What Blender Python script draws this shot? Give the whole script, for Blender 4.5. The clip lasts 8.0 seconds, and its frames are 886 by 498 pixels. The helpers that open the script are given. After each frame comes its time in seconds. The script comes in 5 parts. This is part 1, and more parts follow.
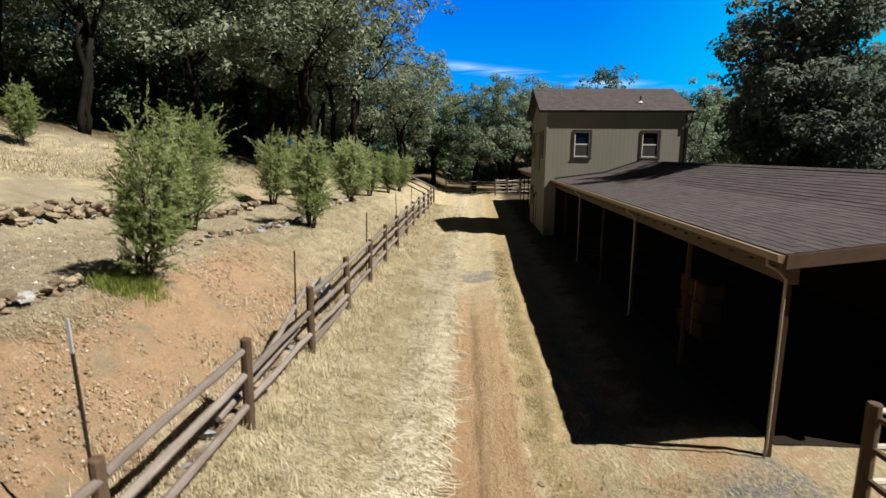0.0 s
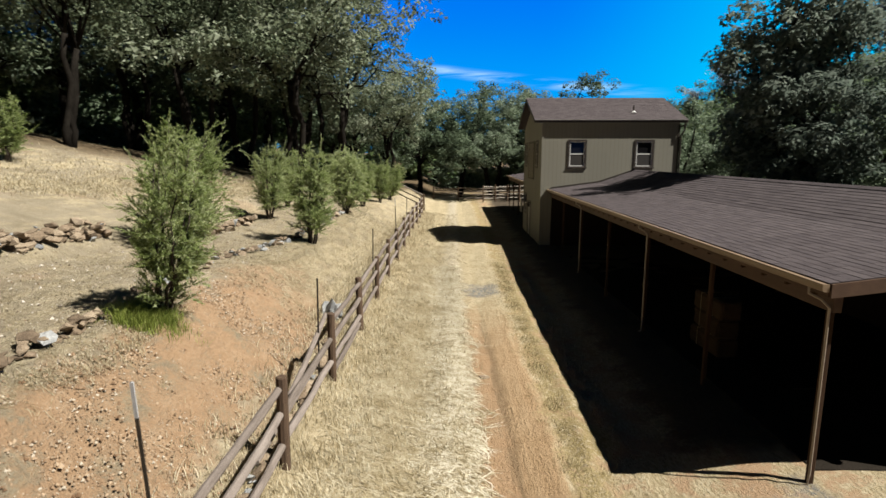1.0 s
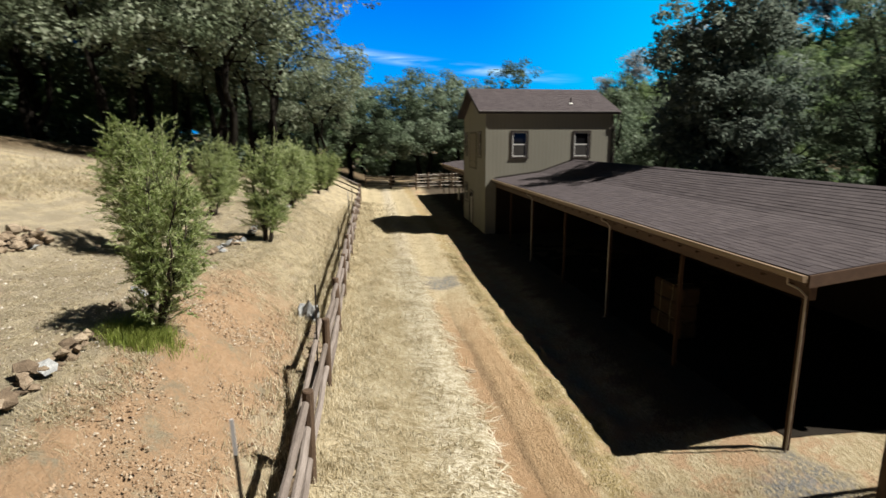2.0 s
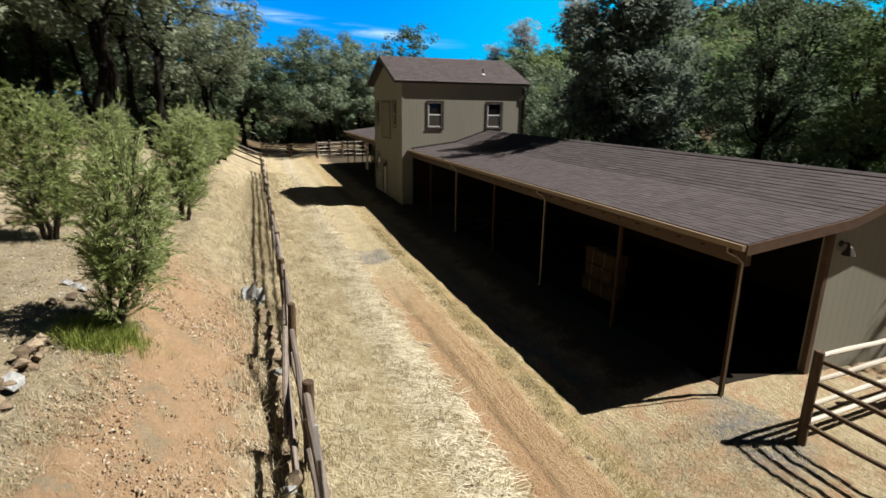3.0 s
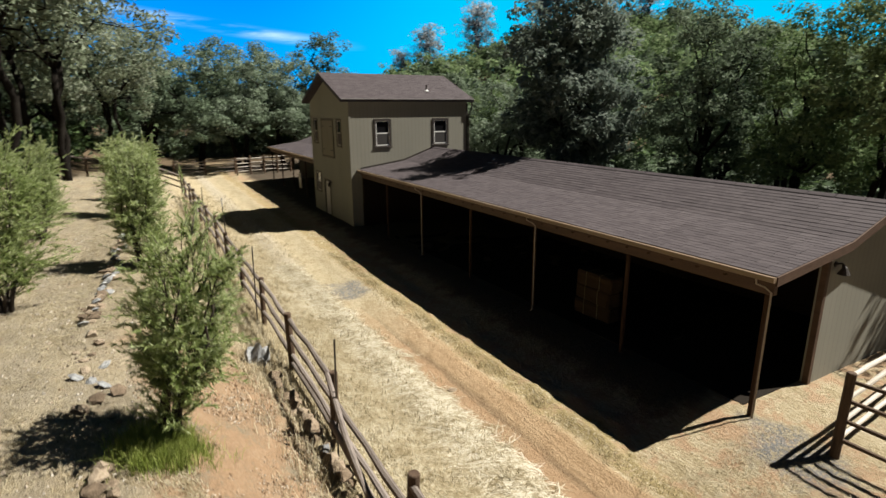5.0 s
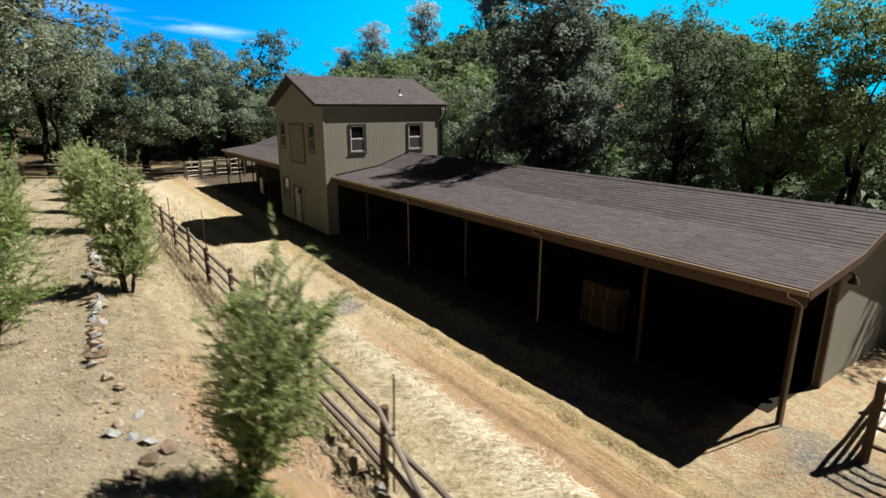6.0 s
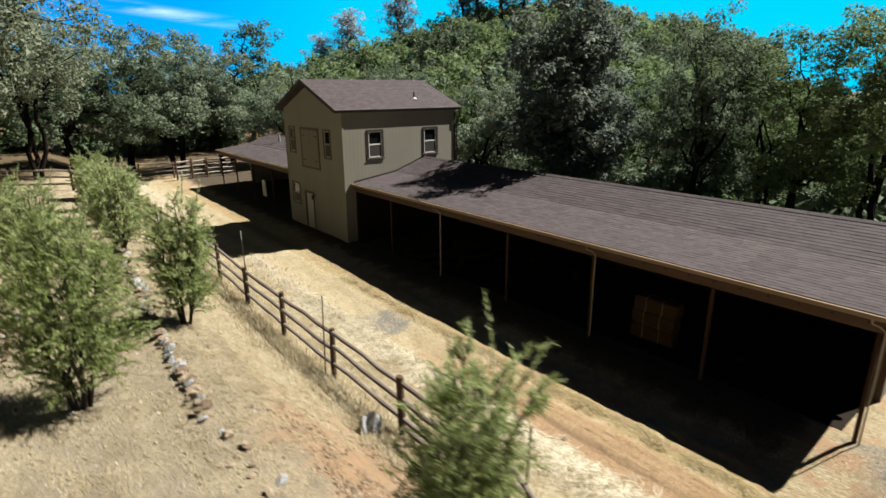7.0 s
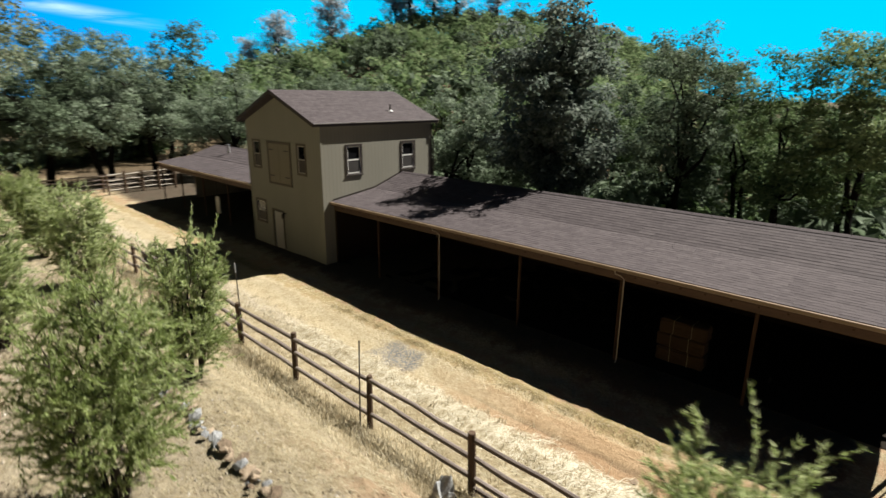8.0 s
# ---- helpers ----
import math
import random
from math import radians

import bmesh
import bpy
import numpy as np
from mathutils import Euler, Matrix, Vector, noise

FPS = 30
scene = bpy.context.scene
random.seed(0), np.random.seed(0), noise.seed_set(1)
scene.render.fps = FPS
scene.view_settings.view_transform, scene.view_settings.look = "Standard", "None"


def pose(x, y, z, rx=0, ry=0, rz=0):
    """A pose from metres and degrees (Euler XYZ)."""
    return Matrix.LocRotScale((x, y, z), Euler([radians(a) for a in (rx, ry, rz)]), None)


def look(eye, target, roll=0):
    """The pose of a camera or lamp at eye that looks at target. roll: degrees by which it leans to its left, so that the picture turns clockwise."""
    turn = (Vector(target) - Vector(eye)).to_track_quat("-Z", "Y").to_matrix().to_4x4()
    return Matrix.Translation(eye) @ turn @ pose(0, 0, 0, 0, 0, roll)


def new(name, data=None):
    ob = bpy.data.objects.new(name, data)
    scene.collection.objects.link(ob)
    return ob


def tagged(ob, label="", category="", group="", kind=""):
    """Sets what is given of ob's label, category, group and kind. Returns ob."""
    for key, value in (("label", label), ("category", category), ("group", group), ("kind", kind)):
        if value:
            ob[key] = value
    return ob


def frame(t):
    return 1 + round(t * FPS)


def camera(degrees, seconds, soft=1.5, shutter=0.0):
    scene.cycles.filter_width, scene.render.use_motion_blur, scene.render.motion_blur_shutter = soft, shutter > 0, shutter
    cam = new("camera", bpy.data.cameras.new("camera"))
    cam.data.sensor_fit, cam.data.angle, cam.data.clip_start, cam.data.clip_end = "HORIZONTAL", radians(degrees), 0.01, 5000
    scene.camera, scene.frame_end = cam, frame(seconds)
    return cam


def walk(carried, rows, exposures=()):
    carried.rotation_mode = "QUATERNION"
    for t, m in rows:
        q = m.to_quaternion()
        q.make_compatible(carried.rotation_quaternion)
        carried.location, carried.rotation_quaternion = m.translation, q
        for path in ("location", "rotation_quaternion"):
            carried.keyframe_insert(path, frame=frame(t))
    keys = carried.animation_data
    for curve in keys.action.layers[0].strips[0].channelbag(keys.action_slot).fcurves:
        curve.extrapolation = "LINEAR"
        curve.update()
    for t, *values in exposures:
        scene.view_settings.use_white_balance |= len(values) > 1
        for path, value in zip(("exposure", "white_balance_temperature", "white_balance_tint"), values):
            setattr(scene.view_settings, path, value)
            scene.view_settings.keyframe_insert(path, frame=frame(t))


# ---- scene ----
cam = camera(79.1, 8.0, soft=1.5, shutter=0.7)
ROWS = [
    (0, 1.114, 3.195, 4.260, 3.28, -10.07, -0.42),
    (0.5, 0.728, 3.291, 4.488, 3.01, -9.93, 0.16),
    (1, 0.277, 3.381, 4.621, 1.10, -9.73, -0.04),
    (2.5, -1.854, 3.398, 5.059, -13.37, -13.04, -0.11),
    (3, -2.492, 3.693, 5.156, -19.09, -14.80, -0.83),
    (3.5, -3.030, 3.908, 5.386, -21.70, -15.75, -0.47),
    (4, -3.488, 4.182, 5.602, -23.18, -15.74, -0.42),
    (4.5, -3.962, 4.618, 5.819, -25.80, -15.12, 0.06),
    (6, -5.703, 6.515, 6.255, -35.47, -14.77, 0.01),
    (6.5, -6.591, 7.263, 6.746, -36.81, -16.55, -0.39),
    (7, -7.409, 8.192, 7.184, -38.63, -16.29, 0.30),
    (7.5, -7.980, 9.547, 7.316, -41.17, -15.64, -0.09),
    (8, -8.602, 10.880, 7.539, -46.37, -15.77, -0.37),
]
walk(cam, [(t, pose(x, y, z, 90 + pitch, roll, yaw)) for t, x, y, z, yaw, pitch, roll in ROWS], [(0, 1.22), (2.5, 1.3), (4.5, 1.35), (8, 1.53)])

# ---- world and sun ----
SUN_EL, SUN_AZ = radians(52), math.atan2(0.955, -0.3)
world = bpy.data.worlds.new("world")
scene.world = world
world.use_nodes = True
wt = world.node_tree
wt.nodes.clear()
sky = wt.nodes.new("ShaderNodeTexSky")
sky.sky_type, sky.sun_disc = "NISHITA", False
sky.sun_elevation, sky.sun_rotation = SUN_EL, SUN_AZ
sky.altitude = 2000
sky.air_density, sky.dust_density, sky.ozone_density = 0.07, 0.0, 4.0
sat = wt.nodes.new("ShaderNodeHueSaturation")
sat.inputs["Saturation"].default_value = 1.6
bgn = wt.nodes.new("ShaderNodeBackground")
bgn.inputs["Strength"].default_value = 0.05
out = wt.nodes.new("ShaderNodeOutputWorld")
wt.links.new(sky.outputs[0], sat.inputs["Color"])
wt.links.new(sat.outputs[0], bgn.inputs["Color"])
wt.links.new(bgn.outputs[0], out.inputs["Surface"])
sun = new("sun", bpy.data.lights.new("sun", "SUN"))
sun.data.energy, sun.data.angle, sun.data.color = 5.0, radians(0.53), (1.0, 0.95, 0.86)
sun_dir = Vector((math.sin(SUN_AZ) * math.cos(SUN_EL), math.cos(SUN_AZ) * math.cos(SUN_EL), math.sin(SUN_EL)))
sun.matrix_world = look(sun_dir * 100, (0, 0, 0))


def sky_backdrop():
    """The clear blue sky with thin cirrus low in the north, as a far curved sheet behind the woods."""
    R, az, el = 3000.0, np.radians(np.linspace(-18, 92, 60)), np.radians(np.linspace(-3, 19, 16))
    A, E_ = np.meshgrid(az, el)
    v = np.stack([R * np.sin(A) * np.cos(E_), R * np.cos(A) * np.cos(E_), R * np.sin(E_)], -1).reshape(-1, 3)
    i = np.arange(A.size).reshape(A.shape)
    me = bpy.data.meshes.new("backdrop")
    me.from_pydata(v.tolist(), [], np.stack([i[:-1, :-1], i[:-1, 1:], i[1:, 1:], i[1:, :-1]], -1).reshape(-1, 4).tolist())
    uv = me.uv_layers.new(name="UVMap")
    u = np.stack([np.degrees(A), np.degrees(E_)], -1).reshape(-1, 2)
    for l in me.loops:
        uv.data[l.index].uv = u[l.vertex_index]
    m = bpy.data.materials.new("clear_blue_sky")
    m.use_nodes = True
    N, L = m.node_tree.nodes, m.node_tree.links
    N.clear()
    em, o, tc, sep = N.new("ShaderNodeEmission"), N.new("ShaderNodeOutputMaterial"), N.new("ShaderNodeTexCoord"), N.new("ShaderNodeSeparateXYZ")
    L.new(tc.outputs["UV"], sep.inputs[0])

    def span(v, a, b, c=0.0, d=1.0):
        n = N.new("ShaderNodeMapRange")
        n.interpolation_type = "SMOOTHSTEP"
        for k, x in zip(("From Min", "From Max", "To Min", "To Max"), (a, b, c, d)):
            n.inputs[k].default_value = x
        L.new(v, n.inputs["Value"])
        return n.outputs[0]

    def mix(f, a, b):
        n = N.new("ShaderNodeMix")
        n.data_type = "RGBA"
        L.new(f, n.inputs["Factor"])
        for k, x in ((6, a), (7, b)):
            if isinstance(x, tuple):
                n.inputs[k].default_value = (*x, 1)
            else:
                L.new(x, n.inputs[k])
        return n.outputs[2]

    def times(a, b):
        n = N.new("ShaderNodeMath")
        n.operation = "MULTIPLY"
        L.new(a, n.inputs[0])
        L.new(b, n.inputs[1])
        return n.outputs[0]

    AZ, EL = sep.outputs["X"], sep.outputs["Y"]
    north = mix(span(EL, 3, 17), (0.0, 0.33, 0.86), (0.0, 0.16, 0.8))
    east = mix(span(EL, 4, 20), (0.0, 0.52, 0.86), (0.0, 0.38, 0.84))
    blue = mix(span(AZ, 8, 34), north, east)
    # streaks lie along a line that sinks slowly to the east
    mp, nz = N.new("ShaderNodeMapping"), N.new("ShaderNodeTexNoise")
    mp.inputs["Rotation"].default_value = (0, 0, radians(8))
    mp.inputs["Scale"].default_value = (0.1, 1.1, 1)
    nz.inputs["Scale"].default_value, nz.inputs["Detail"].default_value, nz.inputs["Roughness"].default_value = 1.0, 6, 0.62
    nz.inputs["Distortion"].default_value = 0.5
    L.new(tc.outputs["UV"], mp.inputs[0])
    L.new(mp.outputs[0], nz.inputs["Vector"])
    tilt = N.new("ShaderNodeMath")
    tilt.operation = "MULTIPLY_ADD"
    tilt.inputs[1].default_value = 0.12
    L.new(AZ, tilt.inputs[0])
    L.new(EL, tilt.inputs[2])
    band = times(times(span(tilt.outputs[0], 7.8, 8.5), span(tilt.outputs[0], 8.5, 9.3, 1.0, 0.0)), times(span(AZ, -6, 0), span(AZ, 15, 22, 1.0, 0.0)))
    cloud = times(band, span(nz.outputs["Fac"], 0.38, 0.8))
    L.new(mix(cloud, blue, (0.55, 0.8, 0.95)), em.inputs["Color"])
    em.inputs["Strength"].default_value = 0.49
    L.new(em.outputs[0], o.inputs["Surface"])
    me.materials.append(m)
    return tagged(new("backdrop", me), "clear deep blue sky with thin white cirrus", "sky", kind="structure")


sky_backdrop()


# ---- materials ----
def material(name, tones, scale=3.0, fine=40.0, rough=0.85, bump=0.3, depth=0.01, metal=0.0, island=0.0, obj=0.0, stretch=(1, 1, 1), spec=0.3, contrast=1.0, through_light=0.0, groove=0.0):
    """A surface of two to four tones mixed by broad and fine noise, with fine relief."""
    m = bpy.data.materials.new(name)
    m.use_nodes = True
    nt = m.node_tree
    N, L = nt.nodes, nt.links
    p = N["Principled BSDF"]
    tc = N.new("ShaderNodeTexCoord")
    mp = N.new("ShaderNodeMapping")
    mp.inputs["Scale"].default_value = stretch
    L.new(tc.outputs["Object"], mp.inputs["Vector"])
    n1, n2 = N.new("ShaderNodeTexNoise"), N.new("ShaderNodeTexNoise")
    for n, s, d in ((n1, scale, 4), (n2, fine, 6)):
        n.inputs["Scale"].default_value, n.inputs["Detail"].default_value = s, d
        L.new(mp.outputs[0], n.inputs["Vector"])
    mix = N.new("ShaderNodeMath")
    mix.operation = "MULTIPLY_ADD"
    mix.inputs[1].default_value = 0.5
    half = N.new("ShaderNodeMath")
    half.operation = "MULTIPLY"
    half.inputs[1].default_value = 0.5
    L.new(n1.outputs["Fac"], half.inputs[0])
    L.new(n2.outputs["Fac"], mix.inputs[0])
    L.new(half.outputs[0], mix.inputs[2])
    val = mix.outputs[0]
    for amount, node, sock in ((obj, "ShaderNodeObjectInfo", "Random"), (island, "ShaderNodeNewGeometry", "Random Per Island")):
        if amount:
            src, add = N.new(node), N.new("ShaderNodeMath")
            add.operation = "MULTIPLY_ADD"
            add.inputs[1].default_value = amount
            shift = N.new("ShaderNodeMath")
            shift.operation = "SUBTRACT"
            shift.inputs[1].default_value = amount / 2
            L.new(src.outputs[sock], add.inputs[0])
            L.new(val, add.inputs[2])
            L.new(add.outputs[0], shift.inputs[0])
            val = shift.outputs[0]
    ramp = N.new("ShaderNodeValToRGB")
    els = ramp.color_ramp.elements
    k = len(tones)
    for i, c in enumerate(tones):
        pos = 0.5 + (i / (k - 1) - 0.5) * 0.42 / contrast
        e = els[i] if i < 2 else els.new(pos)
        e.position, e.color = pos, (*c, 1)
    L.new(val, ramp.inputs[0])
    L.new(ramp.outputs[0], p.inputs["Base Color"])
    p.inputs["Roughness"].default_value, p.inputs["Metallic"].default_value = rough, metal
    p.inputs["Specular IOR Level"].default_value = spec
    if bump:
        b = N.new("ShaderNodeBump")
        b.inputs["Strength"].default_value, b.inputs["Distance"].default_value = bump, depth
        L.new(n2.outputs["Fac"], b.inputs["Height"])
        L.new(b.outputs[0], p.inputs["Normal"])
        if groove:
            # narrow upright grooves at an even spacing along x and y
            sx, sm, fr, lt, b2 = N.new("ShaderNodeSeparateXYZ"), N.new("ShaderNodeMath"), N.new("ShaderNodeMath"), N.new("ShaderNodeMath"), N.new("ShaderNodeBump")
            L.new(tc.outputs["Object"], sx.inputs[0])
            sm.operation, fr.operation, lt.operation = "ADD", "PINGPONG", "GREATER_THAN"
            L.new(sx.outputs["X"], sm.inputs[0])
            L.new(sx.outputs["Y"], sm.inputs[1])
            L.new(sm.outputs[0], fr.inputs[0])
            fr.inputs[1].default_value = groove / 2
            L.new(fr.outputs[0], lt.inputs[0])
            lt.inputs[1].default_value = 0.012
            b2.inputs["Strength"].default_value, b2.inputs["Distance"].default_value = 0.22, 0.006
            L.new(lt.outputs[0], b2.inputs["Height"])
            L.new(b.outputs[0], b2.inputs["Normal"])
            L.new(b2.outputs[0], p.inputs["Normal"])
            # base colour is also multiplied darker along the grooves
            dirt, inv = N.new("ShaderNodeMix"), N.new("ShaderNodeMath")
            dirt.data_type, dirt.blend_type = "RGBA", "MULTIPLY"
            inv.operation, inv.inputs[0].default_value = "SUBTRACT", 1.0
            L.new(lt.outputs[0], inv.inputs[1])
            L.new(inv.outputs[0], dirt.inputs["Factor"])
            L.new(ramp.outputs[0], dirt.inputs[6])
            dirt.inputs[7].default_value = (0.86, 0.85, 0.84, 1)
            L.new(dirt.outputs[2], p.inputs["Base Color"])
    if through_light:
        tr, ad, o = N.new("ShaderNodeBsdfTranslucent"), N.new("ShaderNodeMixShader"), N["Material Output"]
        ad.inputs[0].default_value = through_light
        L.new(ramp.outputs[0], tr.inputs["Color"])
        L.new(p.outputs[0], ad.inputs[1])
        L.new(tr.outputs[0], ad.inputs[2])
        L.new(ad.outputs[0], o.inputs["Surface"])
    return m


M_SIDING = material("grey_green_painted_siding", [(0.152, 0.148, 0.12), (0.178, 0.172, 0.14), (0.2, 0.192, 0.158)], 0.9, 60, 0.75, 0.25, 0.004, stretch=(1, 1, 0.25), groove=0.203)
M_TRIM = material("dark_brown_trim", [(0.022, 0.0167, 0.0137), (0.0342, 0.0266, 0.022)], 2, 50, 0.6)
M_FASCIA = material("stained_fascia_wood", [(0.0418, 0.0236, 0.0137), (0.0646, 0.0365, 0.022), (0.0874, 0.0524, 0.0327)], 1.5, 30, 0.7, stretch=(4, 0.4, 4))
M_SPOUT = material("pale_tan_downspout", [(0.24, 0.2, 0.155), (0.31, 0.26, 0.205)], 2, 30, 0.5, 0.1)
M_DRIP = material("pale_grey_drip_edge", [(0.1946, 0.1801, 0.1748), (0.2432, 0.2288, 0.2234)], 2, 30, 0.5, 0.1)
M_GUTTER = material("tan_metal_gutter", [(0.1604, 0.114, 0.073), (0.1946, 0.1436, 0.095)], 2, 30, 0.45, 0.1)
M_BEAM = material("brown_post_wood", [(0.026, 0.0146, 0.0085), (0.041, 0.023, 0.0134), (0.06, 0.036, 0.0222)], 2, 40, 0.85, stretch=(6, 6, 0.6), spec=0.1)
M_SHINGLE = material("brown_asphalt_shingle", [(0.029, 0.0225, 0.0245), (0.043, 0.0345, 0.0368), (0.06, 0.0495, 0.0515)], 6.0, 120, 0.9, 0.5, 0.004, island=0.22, obj=0.22)
# interior shade is put into these near-black board tones
M_SHADE_WALL = material("shade_black_boards", [(0.0144, 0.0106, 0.0084), (0.0243, 0.0175, 0.0129)], 2, 40, 0.9, stretch=(6, 6, 0.6), spec=0.04)
# floor tone that carries the shade of the bays
M_SHADE_FLOOR = material("shade_black_floor", [(0.0106, 0.0091, 0.0068), (0.0198, 0.016, 0.0129)], 2, 30, 0.95, 0.6, 0.02, spec=0.04)
M_WHITE = material("white_vinyl", [(0.4712, 0.4712, 0.456), (0.5624, 0.5624, 0.5472)], 2, 30, 0.45, 0.1)
M_DOOR = material("off_white_door_paint", [(0.2432, 0.2288, 0.2143), (0.2918, 0.2774, 0.2576)], 1.5, 30, 0.5, 0.1)
M_GALV = material("galvanised_metal", [(0.3, 0.3, 0.3), (0.45, 0.45, 0.46)], 5, 50, 0.45, 0.1, metal=0.6)
M_RAIL = material("weathered_grey_wood", [(0.075, 0.06, 0.05), (0.135, 0.112, 0.097), (0.215, 0.185, 0.165)], 3, 45, 0.85, 0.5, 0.01, obj=0.2, stretch=(6, 0.7, 6))
M_POST = material("weathered_brown_post", [(0.041, 0.0243, 0.0144), (0.073, 0.0464, 0.0289), (0.1072, 0.073, 0.0486)], 3, 45, 0.85, 0.5, 0.01, obj=0.2, stretch=(6, 6, 0.7))
M_TPOST = material("dark_green_steel_post", [(0.0167, 0.0152, 0.0122), (0.0342, 0.0243, 0.0167)], 6, 50, 0.6, 0.2)
M_TPOST_TIP = material("white_painted_post_tip", [(0.2584, 0.266, 0.2736), (0.342, 0.342, 0.3496)], 6, 50, 0.5, 0.1)
M_ROCK = material("tan_field_stone", [(0.076, 0.0547, 0.0357), (0.1558, 0.1155, 0.0775), (0.2508, 0.2014, 0.1444)], 4, 25, 0.9, 0.6, 0.03, obj=0.35)
M_ROCK_BLUE = material("blue_grey_slate_stone", [(0.085, 0.088, 0.092), (0.19, 0.196, 0.198), (0.34, 0.345, 0.335)], 4, 25, 0.85, 0.6, 0.03, obj=0.2)
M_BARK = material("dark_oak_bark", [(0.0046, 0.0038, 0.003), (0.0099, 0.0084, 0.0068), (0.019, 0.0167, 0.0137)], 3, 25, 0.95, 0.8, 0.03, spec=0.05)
M_BARK_PALE = material("grey_shrub_bark", [(0.0289, 0.022, 0.0167), (0.0532, 0.041, 0.0319)], 3, 40, 0.9, 0.5, 0.01)
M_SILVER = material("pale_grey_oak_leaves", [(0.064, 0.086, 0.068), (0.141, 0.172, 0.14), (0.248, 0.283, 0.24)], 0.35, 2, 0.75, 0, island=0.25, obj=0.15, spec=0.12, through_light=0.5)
# same leaves as M_OAK; the slope's brightness is put into the tones
M_OAK_SLOPE_LIGHT = material("slope_light_oak_leaves", [(0.056, 0.074, 0.043), (0.136, 0.165, 0.102), (0.252, 0.28, 0.208)], 0.35, 2, 0.75, 0, island=0.25, obj=0.25, spec=0.12, through_light=0.38)
M_OAK = material("dusty_oak_leaves", [(0.047, 0.069, 0.04), (0.114, 0.153, 0.094), (0.215, 0.262, 0.193)], 0.35, 2, 0.75, 0, island=0.25, obj=0.25, spec=0.12, through_light=0.36)
M_OAK_GREEN = material("fresh_green_leaves", [(0.0398, 0.0702, 0.0281), (0.0983, 0.1474, 0.0562), (0.1849, 0.2363, 0.1076)], 0.35, 2, 0.75, 0, island=0.2, obj=0.3, spec=0.12, through_light=0.28)
# far haze is put into these lighter leaf tones
M_HILL = material("hazy_hill_foliage", [(0.0575, 0.0978, 0.0403), (0.1288, 0.184, 0.0828), (0.2242, 0.276, 0.1495)], 0.12, 0.8, 0.8, 0, island=0.3, spec=0.05, through_light=0.5)
# pine grey made paler: distance haze is in the colour
M_PINE = material("haze_grey_pine_needles", [(0.16, 0.175, 0.18), (0.28, 0.3, 0.31), (0.4, 0.415, 0.43)], 0.4, 2, 0.8, 0, island=0.2, spec=0.1, through_light=0.7)
M_OLIVE = material("silvery_olive_leaves", [(0.122, 0.168, 0.045), (0.288, 0.35, 0.135), (0.45, 0.495, 0.29)], 1.2, 6, 0.7, 0, island=0.45, obj=0.15, spec=0.15, through_light=0.6)
M_GREENGRASS = material("green_grass_blades", [(0.0988, 0.133, 0.0213), (0.19, 0.2356, 0.0441), (0.2736, 0.304, 0.0836)], 2, 8, 0.6, 0, island=0.4, through_light=0.3)
M_STRAW = material("dry_straw_blades", [(0.25, 0.2, 0.113), (0.4, 0.343, 0.222), (0.515, 0.466, 0.35)], 1, 6, 0.7, 0, island=0.45, through_light=0.35)
M_HAY = material("packed_hay", [(0.025, 0.0135, 0.0045), (0.044, 0.024, 0.008)], 5, 60, 0.9, 0.8, 0.02)

glass = bpy.data.materials.new("dark_window_glass")
glass.use_nodes = True
gp = glass.node_tree.nodes["Principled BSDF"]
gp.inputs["Base Color"].default_value = (0.008, 0.008, 0.009, 1)
gp.inputs["Roughness"].default_value = 0.05
gp.inputs["Specular IOR Level"].default_value = 0.25


# ---- mesh helpers ----
def mesh_of(name, verts, faces, mat, smooth=False):
    me = bpy.data.meshes.new(name)
    me.from_pydata(verts, [], faces)
    me.materials.append(mat)
    if smooth:
        me.polygons.foreach_set("use_smooth", [True] * len(me.polygons))
    return me


def finish(bm, name, mat, smooth=False):
    bmesh.ops.recalc_face_normals(bm, faces=bm.faces)
    me = bpy.data.meshes.new(name)
    bm.to_mesh(me)
    bm.free()
    me.materials.append(mat)
    if smooth:
        me.polygons.foreach_set("use_smooth", [True] * len(me.polygons))
    return me


def part(name, bm, mat, parent, label="", smooth=False):
    ob = new(name, finish(bm, name, mat, smooth))
    ob.parent = parent
    if label:
        tagged(ob, label)
    return ob


def piece(name, me, parent, m=None):
    ob = new(name, me)
    ob.parent = parent
    if m is not None:
        ob.matrix_basis = m
    return ob


def box(bm, x0, x1, y0, y1, z0, z1, bevel=0.0):
    r = bmesh.ops.create_cube(bm, size=1.0, matrix=Matrix.LocRotScale(((x0 + x1) / 2, (y0 + y1) / 2, (z0 + z1) / 2), None, (x1 - x0, y1 - y0, z1 - z0)))
    if bevel:
        es = list({e for v in r["verts"] for e in v.link_edges})
        bmesh.ops.bevel(bm, geom=es, offset=bevel, segments=1, affect="EDGES", profile=0.5)
    return bm


def prism(bm, profile, a0, a1, axis="y"):
    """A slab whose outline is given in the plane across the axis: (x, z) along y, (y, z) along x."""
    put = (lambda u, w, a: (u, a, w)) if axis == "y" else (lambda u, w, a: (a, u, w))
    lo = [bm.verts.new(put(u, w, a0)) for u, w in profile]
    hi = [bm.verts.new(put(u, w, a1)) for u, w in profile]
    bm.faces.new(lo)
    bm.faces.new(hi[::-1])
    n = len(profile)
    for i in range(n):
        bm.faces.new((lo[i], hi[i], hi[(i + 1) % n], lo[(i + 1) % n]))
    return bm


